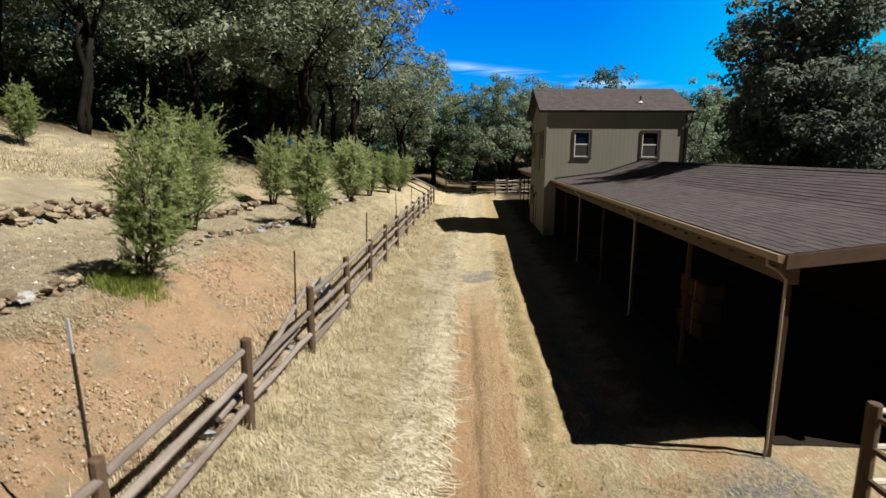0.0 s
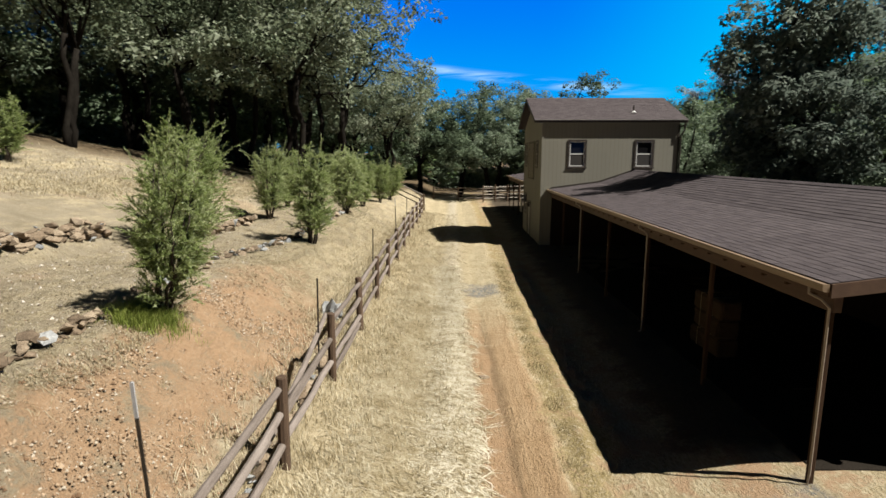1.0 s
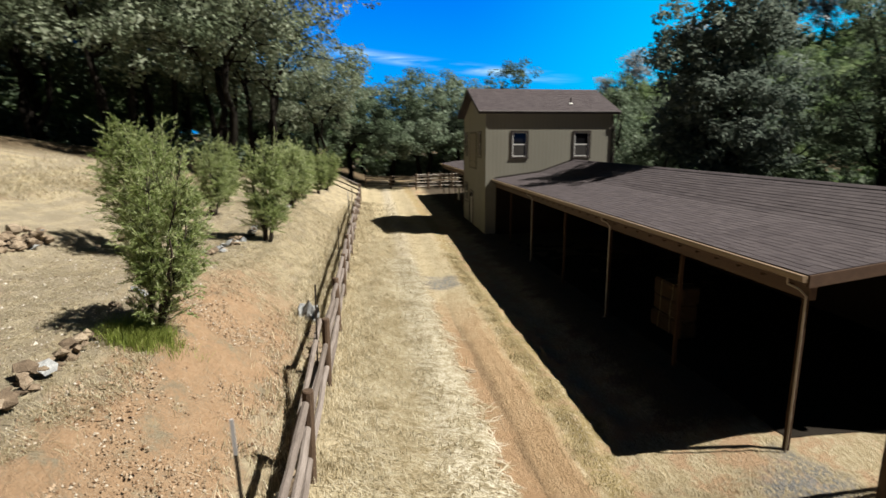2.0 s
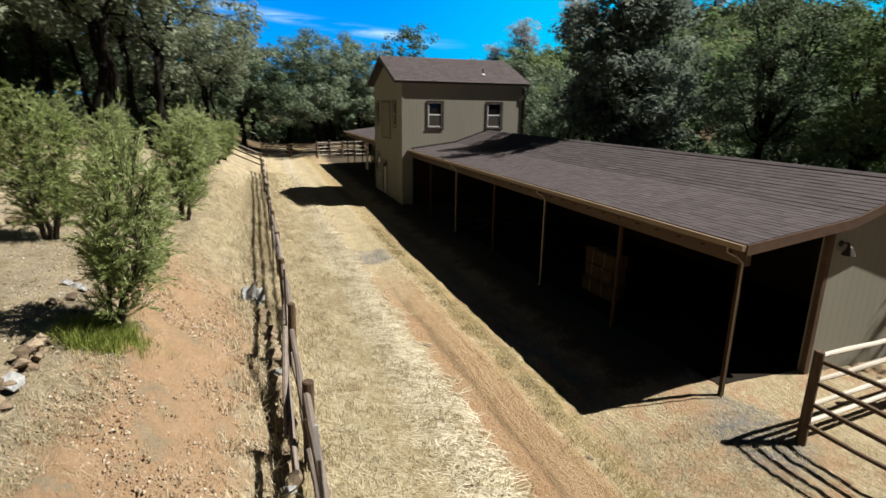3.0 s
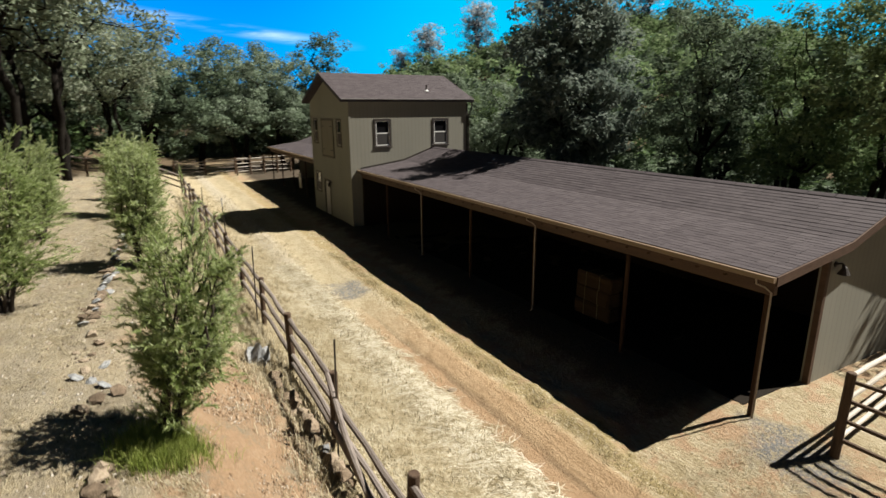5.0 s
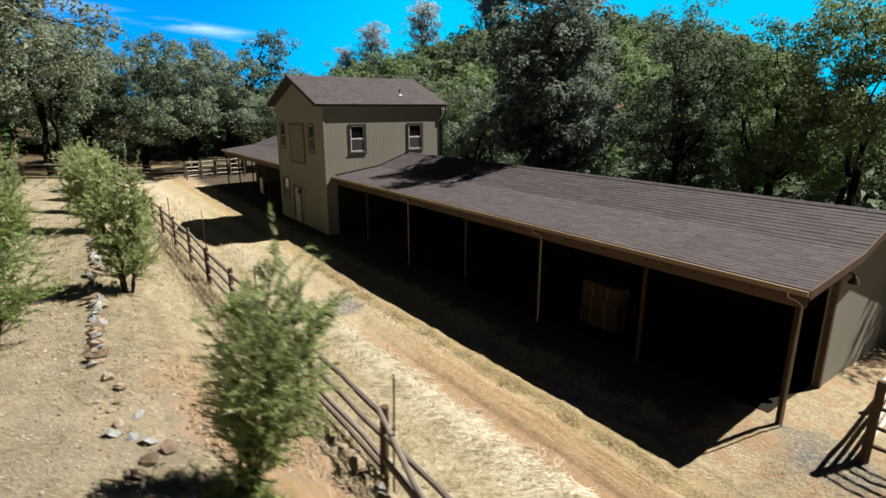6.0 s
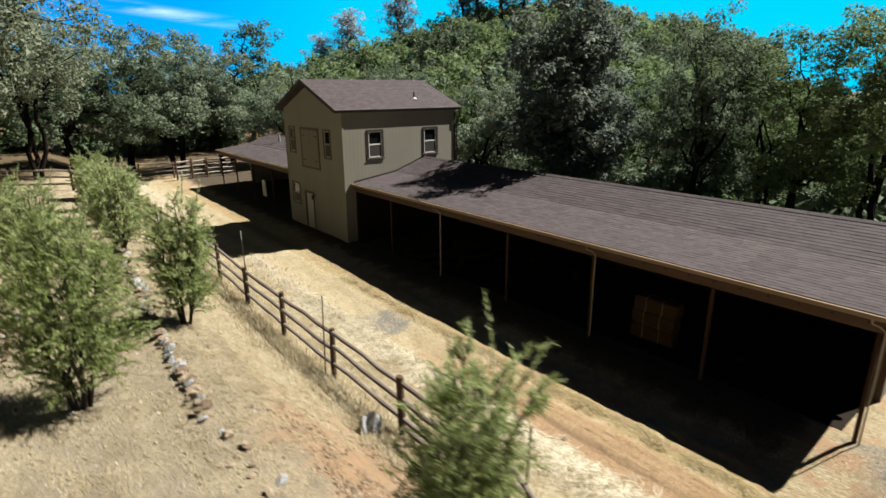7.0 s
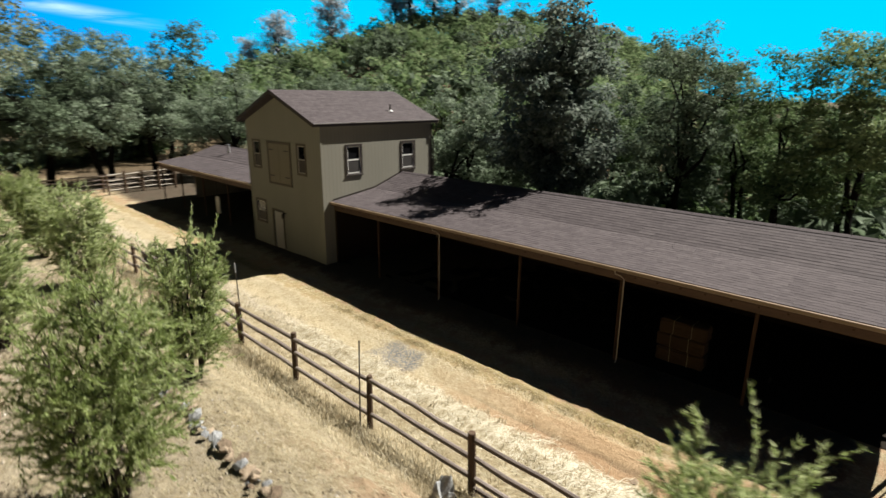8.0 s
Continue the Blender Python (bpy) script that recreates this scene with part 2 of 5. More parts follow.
def tube(bm, pts, radii, sides=7, caps=True):
    pts = [Vector(p) for p in pts]
    rings = []
    for i, p in enumerate(pts):
        d = (pts[min(i + 1, len(pts) - 1)] - pts[max(i - 1, 0)]).normalized()
        a = d.orthogonal().normalized() if i == 0 else (rings[-1][1] - d * rings[-1][1].dot(d)).normalized()
        b = d.cross(a)
        r = radii[i] if hasattr(radii, "__len__") else radii
        rings.append(([bm.verts.new(p + (a * math.cos(t) + b * math.sin(t)) * r) for t in (2 * math.pi * k / sides for k in range(sides))], a))
    for (u, _), (w, _) in zip(rings, rings[1:]):
        for k in range(sides):
            bm.faces.new((u[k], u[(k + 1) % sides], w[(k + 1) % sides], w[k]))
    if caps:
        bm.faces.new(rings[0][0][::-1])
        bm.faces.new(rings[-1][0])
    return bm


def thing(name, label, category, group="", kind="", at=(0, 0, 0)):
    ob = new(name)
    ob.location = at
    ob.empty_display_size = 0.2
    return tagged(ob, label, category, group, kind)


# ---- ground ----
def ramp_of(x, xs, ys):
    return np.interp(x, xs, ys)


def smooth(x, a, b):
    t = np.clip((x - a) / (b - a), 0, 1)
    return t * t * (3 - 2 * t)


def ground_z(x, y):
    """Height of the ground: a near-level yard, a cut bank with terraces to the west, a wooded hill to the north-east.
    """
    x, y = np.asarray(x, float), np.asarray(y, float)
    bank = ramp_of(-x, [0.2, 1.4, 2.06, 2.6, 3.1, 4.3, 4.9, 8.6, 9.3, 11.4, 14, 19, 26, 40, 120, 400], [0, 0.14, 0.42, 0.62, 0.9, 2.0, 2.2, 2.5, 2.95, 3.6, 4.5, 6.0, 7.4, 10, 17, 22])
    fac = ramp_of(y, [-60, 13, 25, 35, 47, 60, 120], [1.05, 1.0, 1.0, 0.86, 0.7, 0.57, 0.6])
    # terrace dip shaped to fit the camera's view of the olives; bank foot kept
    sunk = ramp_of(y, [13, 16, 19, 22, 26, 35, 47, 60], [1.0, 0.93, 0.8, 0.71, 0.85, 0.9, 0.95, 1.0])
    bank = np.minimum(bank, 0.62) + sunk * np.clip(bank - 0.62, 0, 1.88) + np.maximum(bank - 2.5, 0)
    hill = 22 * np.exp(-(((x - 118) / 55) ** 2 + ((y - 118) / 55) ** 2)) + 2.5 * smooth(x, 22, 60)
    bumps = 0.05 * np.sin(x * 1.3 + 0.7 * y) * np.sin(0.9 * y - 0.4 * x) * smooth(-x, 2.0, 4.5)
    ruts = 0.03 * np.sin(x * 4.2 + 0.3 * np.sin(y * 0.5)) * (1 - smooth(np.abs(x - 0.6), 2.0, 2.8))
    # yard heights shaped to fit the camera's view of posts and shadow edges
    yard_fit = -0.1 + 0.14 * smooth(y, 22, 32) + 0.2 * smooth(x, 3.3, 5.0) * smooth(y, 8.6, 10.3) * (1 - 0.6 * smooth(y, 22, 32))
    return bank * fac + hill + bumps + ruts + yard_fit


def gz(x, y):
    return float(ground_z(x, y))


def axis_steps(segments):
    vals = []
    for a, b, n in segments:
        vals += list(np.linspace(a, b, n, endpoint=False))
    return np.array(vals + [segments[-1][1]])


gx = axis_steps([(-1500, -200, 12), (-200, -40, 24), (-40, -12, 40), (-12, -5.2, 30), (-5.2, -2.2, 50), (-2.2, 1.8, 24), (1.8, 3.2, 22), (3.2, 6, 14), (6, 30, 40), (30, 200, 40), (200, 1500, 12)])
gy = axis_steps([(-1500, -100, 12), (-100, -5, 20), (-5, 5, 50), (5, 20, 140), (20, 60, 85), (60, 260, 50), (260, 1500, 14)])
XX, YY = np.meshgrid(gx, gy)
rough = np.random.default_rng(3).normal(0, 1, XX.shape)
bank_face = smooth(-XX, 2.4, 3.0) * (1 - smooth(-XX, 4.3, 5.1)) * (1 - smooth(YY, 14, 21))
def lumps(scale, seed):
    """Smooth random relief on a square lattice."""
    t = np.random.default_rng(seed).normal(0, 1, (257, 257))
    u, v = (XX / scale) % 256, (YY / scale) % 256
    a, b = u.astype(int), v.astype(int)
    f, h = u - a, v - b
    f, h = f * f * (3 - 2 * f), h * h * (3 - 2 * h)
    return (t[a, b] * (1 - f) + t[a + 1, b] * f) * (1 - h) + (t[a, b + 1] * (1 - f) + t[a + 1, b + 1] * f) * h


ZZ = ground_z(XX, YY) + rough * (0.008 + 0.008 * bank_face) + bank_face * (0.045 * lumps(0.55, 5) + 0.03 * lumps(0.21, 6) + 0.018 * lumps(0.1, 7)) + 0.012 * lumps(0.35, 8) * smooth(XX, 1.9, 2.3) * (1 - smooth(XX, 3.2, 4.0)) + (0.055 + 0.03 * lumps(0.5, 9)) * np.exp(-((XX - 2.48 - 0.06 * lumps(1.2, 10)) / 0.13) ** 2) * smooth(YY, 9.5, 11.5) * (1 - smooth(YY, 18, 24))
nx, ny = len(gx), len(gy)
idx = np.arange(nx * ny).reshape(ny, nx)
quads = np.stack([idx[:-1, :-1], idx[:-1, 1:], idx[1:, 1:], idx[1:, :-1]], -1).reshape(-1, 4)
verts = np.stack([XX, YY, ZZ], -1).reshape(-1, 3)


def ground_material():
    m = bpy.data.materials.new("dry_grass_and_red_dirt")
    m.use_nodes = True
    nt = m.node_tree
    N, L = nt.nodes, nt.links
    p = N["Principled BSDF"]
    p.inputs["Roughness"].default_value = 0.95
    p.inputs["Specular IOR Level"].default_value = 0.1
    geo = N.new("ShaderNodeNewGeometry")
    sep = N.new("ShaderNodeSeparateXYZ")
    L.new(geo.outputs["Position"], sep.inputs[0])

    def noise_of(scale, detail=5, stretch=(1, 1, 1), rough_=0.6):
        mp, n = N.new("ShaderNodeMapping"), N.new("ShaderNodeTexNoise")
        mp.inputs["Scale"].default_value = stretch
        n.inputs["Scale"].default_value, n.inputs["Detail"].default_value, n.inputs["Roughness"].default_value = scale, detail, rough_
        L.new(geo.outputs["Position"], mp.inputs[0])
        L.new(mp.outputs[0], n.inputs["Vector"])
        return n.outputs["Fac"]

    def math_(op, a, b=None, c=None, clamp=False):
        n = N.new("ShaderNodeMath")
        n.operation, n.use_clamp = op, clamp
        for i, v in enumerate((a, b, c)):
            if v is None:
                continue
            if isinstance(v, (int, float)):
                n.inputs[i].default_value = v
            else:
                L.new(v, n.inputs[i])
        return n.outputs[0]

    def step(v, a, b):
        n = N.new("ShaderNodeMapRange")
        n.interpolation_type = "SMOOTHSTEP"
        n.inputs["From Min"].default_value, n.inputs["From Max"].default_value = a, b
        L.new(v, n.inputs["Value"])
        return n.outputs[0]

    def tones(v, cols, width=0.42):
        r = N.new("ShaderNodeValToRGB")
        els = r.color_ramp.elements
        for i, c in enumerate(cols):
            pos = 0.5 + (i / (len(cols) - 1) - 0.5) * width
            e = els[i] if i < 2 else els.new(pos)
            e.position, e.color = pos, (*c, 1)
        L.new(v, r.inputs[0])
        return r.outputs[0]

    def blend(fac, a, b):
        n = N.new("ShaderNodeMix")
        n.data_type = "RGBA"
        L.new(fac, n.inputs["Factor"])
        L.new(a, n.inputs[6])
        L.new(b, n.inputs[7])
        return n.outputs[2]

    X, Y = sep.outputs["X"], sep.outputs["Y"]
    big, mid, fine = noise_of(0.35), noise_of(1.6), noise_of(14, 6, rough_=0.7)
    grit = noise_of(45, 4, rough_=0.75)
    strands = noise_of(22, 5, (1.0, 0.35, 1.0), 0.7)
    ruts = noise_of(5.0, 5, (1.0, 0.07, 1.0), 0.65)
    windrow = noise_of(2.4, 4, (1.0, 0.3, 1.0), 0.6)
    wob = math_("MULTIPLY_ADD", mid, 1.6, -0.8)
    xw = math_("ADD", X, wob)
    straw = tones(math_("MULTIPLY_ADD", strands, 0.6, math_("MULTIPLY_ADD", mid, 0.2, math_("MULTIPLY", windrow, 0.2))), [(0.0988, 0.076, 0.0418), (0.2356, 0.19, 0.1125), (0.3534, 0.304, 0.2052), (0.4446, 0.4028, 0.3154)], 0.42)
    dirt = tones(math_("MULTIPLY_ADD", fine, 0.5, math_("MULTIPLY", mid, 0.5)), [(0.122, 0.073, 0.04), (0.23, 0.144, 0.082), (0.283, 0.196, 0.122), (0.33, 0.262, 0.186)], 0.5)
    track = tones(math_("MULTIPLY_ADD", fine, 0.35, math_("MULTIPLY_ADD", ruts, 0.3, math_("MULTIPLY", mid, 0.35))), [(0.165, 0.103, 0.055), (0.25, 0.162, 0.092), (0.285, 0.195, 0.118), (0.325, 0.245, 0.16)], 0.5)
    terrace = tones(math_("MULTIPLY_ADD", grit, 0.6, math_("MULTIPLY", mid, 0.4)), [(0.095, 0.0757, 0.0491), (0.178, 0.15, 0.104), (0.25, 0.216, 0.157), (0.305, 0.272, 0.208)], 0.5)
    terrace = blend(math_("MULTIPLY", step(big, 0.54, 0.68), 0.35), terrace, dirt)
    terrace = blend(math_("MULTIPLY", step(windrow, 0.44, 0.6), math_("MULTIPLY", step(fine, 0.35, 0.6), 0.7)), terrace, straw)
    scree = tones(math_("MULTIPLY_ADD", grit, 0.7, math_("MULTIPLY", fine, 0.3)), [(0.0912, 0.0646, 0.0418), (0.19, 0.1406, 0.0912), (0.2736, 0.228, 0.1672)], 0.5)
    gravel = tones(math_("MULTIPLY_ADD", grit, 0.7, math_("MULTIPLY", mid, 0.3)), [(0.0486, 0.0486, 0.0486), (0.1315, 0.1292, 0.1262), (0.2044, 0.1991, 0.1946)], 0.5)
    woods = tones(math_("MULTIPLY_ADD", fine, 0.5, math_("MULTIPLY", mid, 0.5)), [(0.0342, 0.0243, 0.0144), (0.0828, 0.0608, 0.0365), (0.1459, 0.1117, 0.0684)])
    # worn wheel track that bends gently towards the yard's east side
    line = math_("MULTIPLY_ADD", math_("MAXIMUM", math_("SUBTRACT", Y, 14.0), 0.0), -0.03, 1.26)
    across = math_("SUBTRACT", math_("MULTIPLY_ADD", math_("MULTIPLY_ADD", ruts, 1.0, -0.5), 0.5, math_("MULTIPLY_ADD", wob, 0.12, X)), line)
    edge = math_("MULTIPLY_ADD", math_("MULTIPLY_ADD", fine, 0.7, math_("MULTIPLY", windrow, 0.9)), 0.55, math_("ABSOLUTE", across))
    track_f = math_("MULTIPLY", math_("SUBTRACT", 1.0, step(edge, 1.04, 1.34)), math_("SUBTRACT", 1.0, step(math_("MULTIPLY_ADD", wob, 2.0, Y), 16.0, 22.0)))
    tan = tones(math_("MULTIPLY_ADD", fine, 0.35, math_("MULTIPLY_ADD", ruts, 0.4, math_("MULTIPLY", mid, 0.25))), [(0.15, 0.098, 0.053), (0.245, 0.164, 0.092), (0.295, 0.21, 0.125), (0.335, 0.262, 0.172)], 0.44)
    track = blend(step(across, -0.12, 0.12), track, tan)
    rut_dark = tones(fine, [(0.076, 0.0532, 0.0304), (0.1444, 0.1026, 0.0608)])
    rut = math_("MULTIPLY", math_("MULTIPLY", step(across, -0.12, 0.0), math_("SUBTRACT", 1.0, step(across, 0.02, 0.2))), step(ruts, 0.36, 0.52))
    track = blend(math_("MULTIPLY", rut, 0.6), track, rut_dark)
    # bleached straw pressed flat along the track's west side
    pale = tones(strands, [(0.19, 0.155, 0.1), (0.34, 0.3, 0.225), (0.46, 0.425, 0.35)], 0.4)
    strip = math_("MULTIPLY", math_("SUBTRACT", 1.0, step(math_("ABSOLUTE", math_("SUBTRACT", math_("MULTIPLY_ADD", wob, 0.5, X), 0.2)), 0.15, 0.6)), step(fine, 0.36, 0.52))
    straw = blend(strip, straw, pale)
    col = blend(track_f, straw, track)
    # bare soil east of the track
    col = blend(math_("MULTIPLY", step(xw, 1.9, 2.3), step(math_("MULTIPLY_ADD", mid, 0.55, math_("MULTIPLY_ADD", big, 0.2, math_("MULTIPLY", fine, 0.25))), 0.47, 0.56)), col, dirt)
    rough_edge = math_("MULTIPLY", step(xw, 1.95, 2.2), math_("SUBTRACT", 1.0, step(xw, 2.5, 2.9)))
    weedy = tones(math_("MULTIPLY_ADD", fine, 0.6, math_("MULTIPLY", mid, 0.4)), [(0.0684, 0.0494, 0.0213), (0.1976, 0.152, 0.0684), (0.3192, 0.266, 0.152)], 0.4)
    col = blend(math_("MULTIPLY", rough_edge, step(fine, 0.4, 0.55)), col, weedy)
    # shade before the open bays put into the soil colour, with a ragged dusty edge
    eave_shade = tones(math_("MULTIPLY_ADD", fine, 0.6, math_("MULTIPLY", mid, 0.4)), [(0.016, 0.0125, 0.01), (0.034, 0.027, 0.021), (0.075, 0.062, 0.05)], 0.5)
    eave_shade_f = math_("MULTIPLY", step(math_("MULTIPLY_ADD", math_("MULTIPLY_ADD", fine, 1.0, big), 1.1, math_("MULTIPLY_ADD", wob, 0.7, X)), 4.5, 5.5), step(math_("MULTIPLY_ADD", wob, 0.5, Y), 10.9, 11.6))
    col = blend(math_("MULTIPLY", eave_shade_f, 0.9), col, eave_shade)
    # red cut bank, gravelly terrace, wood floor
    bank_f = math_("MULTIPLY", step(math_("MULTIPLY", xw, -1.0), 2.5, 3.0), math_("SUBTRACT", 1.0, step(math_("ADD", Y, math_("MULTIPLY", wob, 4.0)), 14.5, 20.0)))
    col = blend(math_("MULTIPLY", bank_f, step(math_("MULTIPLY_ADD", fine, 0.35, math_("MULTIPLY", mid, 0.65)), 0.36, 0.5)), blend(step(math_("MULTIPLY", xw, -1.0), 2.4, 2.8), col, terrace), blend(step(math_("MULTIPLY_ADD", windrow, 0.4, math_("MULTIPLY", grit, 0.6)), 0.5, 0.63), dirt, scree))
    col = blend(math_("MULTIPLY", step(math_("MULTIPLY", xw, -1.0), 4.4, 5.0), math_("SUBTRACT", 1.0, step(big, 0.6, 0.75))), col, terrace)
    col = blend(step(math_("MULTIPLY", math_("ADD", X, math_("MULTIPLY", wob, 2.0)), -1.0), 9.5, 13.5), col, blend(step(windrow, 0.5, 0.66), terrace, straw))
    # matted straw over the bank beyond the first olive
    matted = math_("MULTIPLY", step(math_("MULTIPLY_ADD", wob, 3.0, Y), 14.5, 20.0), math_("MULTIPLY", step(math_("MULTIPLY", xw, -1.0), 2.3, 2.8), math_("SUBTRACT", 1.0, step(math_("MULTIPLY", xw, -1.0), 5.0, 5.8))))
    col = blend(math_("MULTIPLY", matted, math_("MULTIPLY", step(math_("MULTIPLY_ADD", windrow, 0.5, math_("MULTIPLY", fine, 0.5)), 0.4, 0.56), 0.85)), col, straw)
    for cx, cy, cr in ((1.3, 22.1, 1.0), (5.0, 9.3, 1.0)):
        d = math_("SQRT", math_("ADD", math_("POWER", math_("SUBTRACT", X, cx), 2.0), math_("POWER", math_("MULTIPLY", math_("SUBTRACT", Y, cy), 0.8), 2.0)))
        f = math_("MULTIPLY", math_("SUBTRACT", 1.0, step(math_("ADD", d, wob), cr * 0.4, cr)), step(fine, 0.38, 0.55))
        col = blend(f, col, gravel)
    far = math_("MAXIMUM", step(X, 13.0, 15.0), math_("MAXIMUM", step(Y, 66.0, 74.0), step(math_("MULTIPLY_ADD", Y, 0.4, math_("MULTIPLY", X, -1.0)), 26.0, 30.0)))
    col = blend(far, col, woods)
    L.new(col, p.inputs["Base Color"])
    b = N.new("ShaderNodeBump")
    b.inputs["Strength"].default_value, b.inputs["Distance"].default_value = 1.0, 0.09
    L.new(math_("MULTIPLY_ADD", strands, 0.5, math_("MULTIPLY_ADD", fine, 0.5, math_("MULTIPLY_ADD", grit, 0.3, math_("MULTIPLY", math_("MULTIPLY", ruts, track_f), 0.6)))), b.inputs["Height"])
    L.new(b.outputs[0], p.inputs["Normal"])
    return m


M_GROUND = ground_material()
gm = bpy.data.meshes.new("ground")
gm.from_pydata(verts.tolist(), [], quads.tolist())
gm.polygons.foreach_set("use_smooth", [True] * len(gm.polygons))
gm.materials.append(M_GROUND)
tagged(new("ground", gm), "dry straw yard with red dirt bank and gravelly terraces", "ground", kind="structure")

# ---- stable wings ----
EAVE_X, BREAK_X, RIDGE_X, BACK_X = 5.15, 7.62, 9.42, 12.3
EAVE_Z, BREAK_Z, RIDGE_Z = 3.03, 3.36, 3.97
WALL_X = 7.56
TOWER = (4.72, 11.5, 30.85, 37.4)


def roof_z(x):
    return float(np.interp(x, [EAVE_X, BREAK_X, RIDGE_X, BACK_X], [EAVE_Z, BREAK_Z, RIDGE_Z, RIDGE_Z - (BACK_X - RIDGE_X) * 0.356]))


def stable_wing(y0, y1, wall0, wall1, name, label, posts, spouts, end_wall):
    barn = thing(name, label, "barn")
    # roof deck, one slab that follows the two pitches and the back slope
    top = [(x, roof_z(x) - 0.012) for x in (EAVE_X, BREAK_X, RIDGE_X, BACK_X)]
    low = [(x, z - 0.1) for x, z in top[::-1]]
    part("roof", prism(bmesh.new(), top + low, y0, y1), M_SHINGLE, barn, "low brown shingled roof with a change of pitch")
    # barge boards at the free end
    ye = y0 if end_wall == "south" else y1
    s = -1 if end_wall == "south" else 1
    for i, (a, b) in enumerate(((EAVE_X - 0.02, BREAK_X), (BREAK_X, RIDGE_X), (RIDGE_X, BACK_X))):
        za, zb = roof_z(a), roof_z(b)
        part("barge_board", prism(bmesh.new(), [(a, za - 0.015), (b, zb - 0.015), (b, zb - 0.2), (a, za - 0.2)], *sorted((ye + s * 0.003, ye + s * 0.045))), M_FASCIA, barn)
    # eave: header beam, fascia and gutter
    part("header_beam", box(bmesh.new(), EAVE_X + 0.1, EAVE_X + 0.22, y0 + 0.06, y1 - 0.02, EAVE_Z - 0.42, EAVE_Z - 0.115, 0.008), M_FASCIA, barn)
    part("fascia", box(bmesh.new(), EAVE_X - 0.035, EAVE_X - 0.003, y0, y1, EAVE_Z - 0.19, EAVE_Z - 0.01), M_FASCIA, barn)
    gut = bmesh.new()
    prism(gut, [(EAVE_X - 0.04, EAVE_Z - 0.02), (EAVE_X - 0.13, EAVE_Z - 0.015), (EAVE_X - 0.135, EAVE_Z - 0.03), (EAVE_X - 0.125, EAVE_Z - 0.1), (EAVE_X - 0.1, EAVE_Z - 0.12), (EAVE_X - 0.04, EAVE_Z - 0.12)], y0 - 0.03, y1)
    part("gutter", gut, M_GUTTER, barn, "tan metal gutter along the eave")
    # near-black slab under the overhang; the bays' shade is in its colour
    part("stall_floor", box(bmesh.new(), EAVE_X + 0.4, 11.7, wall0 + 0.17, wall1 - 0.2, -0.05, 0.13, 0.01), M_SHADE_FLOOR, barn, "near-black stall floor slab with the bays' shade in its colour")
    # walls of the closed part
    def wall(n, x0, x1, a, b, mat, lab=""):
        bm = bmesh.new()
        if x1 - x0 < 0.5:
            prism(bm, [(x0, -0.1), (x1, -0.1), (x1, roof_z(x1) - 0.13), (x0, roof_z(x0) - 0.13)], a, b)
        else:
            xs = [x0, BREAK_X, RIDGE_X, x1]
            prism(bm, [(x0, -0.1)] + [(x, roof_z(x) - 0.13) for x in xs] + [(x1, -0.1)], a, b)
        return part(n, bm, mat, barn, lab)
    wall("stall_wall", 11.75, 11.88, wall0 + 0.15, wall1 - 0.18, M_SHADE_WALL, "boarded back of the open bays with shade in its colour")
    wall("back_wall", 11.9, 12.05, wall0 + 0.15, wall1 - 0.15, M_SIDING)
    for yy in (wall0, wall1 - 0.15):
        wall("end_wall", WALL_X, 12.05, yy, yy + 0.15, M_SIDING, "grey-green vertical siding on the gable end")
    # added boards hide the tower wall; the bay's shade is in their colour
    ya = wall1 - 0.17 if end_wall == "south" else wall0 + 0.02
    part("bay_end_wall", prism(bmesh.new(), [(EAVE_X + 0.12, -0.05), (11.7, -0.05), (11.7, roof_z(11.7) - 0.26), (RIDGE_X, RIDGE_Z - 0.26), (BREAK_X, BREAK_Z - 0.26), (EAVE_X + 0.12, roof_z(EAVE_X + 0.12) - 0.26)], ya, ya + 0.15), M_SHADE_WALL, barn, "boards closing the bay at the tower with shade in their colour")
    yb = wall0 if end_wall == "south" else wall1
    part("corner_board", box(bmesh.new(), WALL_X - 0.03, WALL_X + 0.09, *sorted((yb + s * 0.022, yb - s * 0.1)), -0.05, roof_z(WALL_X) - 0.14, 0.006), M_FASCIA, barn, "reddish brown corner board")
    # rafters under the overhang
    for y in np.arange(y0 + 0.35, y1 - 0.1, 0.61):
        part("rafter", prism(bmesh.new(), [(EAVE_X + 0.02, roof_z(EAVE_X) - 0.115), (WALL_X - 0.01, roof_z(WALL_X) - 0.115), (WALL_X - 0.01, roof_z(WALL_X) - 0.25), (EAVE_X + 0.02, roof_z(EAVE_X) - 0.25)], y, y + 0.045), M_BEAM, barn)
        # inner rafters take the near-black copy, their shade in the colour
        part("rafter", prism(bmesh.new(), [(WALL_X + 0.06, roof_z(WALL_X + 0.06) - 0.13), (RIDGE_X, RIDGE_Z - 0.13), (RIDGE_X, RIDGE_Z - 0.27), (WALL_X + 0.06, roof_z(WALL_X + 0.06) - 0.27)], max(y, wall0 + 0.16), max(y, wall0 + 0.16) + 0.045), M_SHADE_WALL, barn)
    for y in posts:
        post = part("post", box(bmesh.new(), EAVE_X + 0.115, EAVE_X + 0.195, y - 0.04, y + 0.04, -0.05, EAVE_Z - 0.425, 0.01), M_BEAM, barn)
        part("footing", box(bmesh.new(), EAVE_X + 0.06, EAVE_X + 0.25, y - 0.1, y + 0.1, -0.08, 0.03, 0.02), M_SPOUT, post, "pale concrete footing")
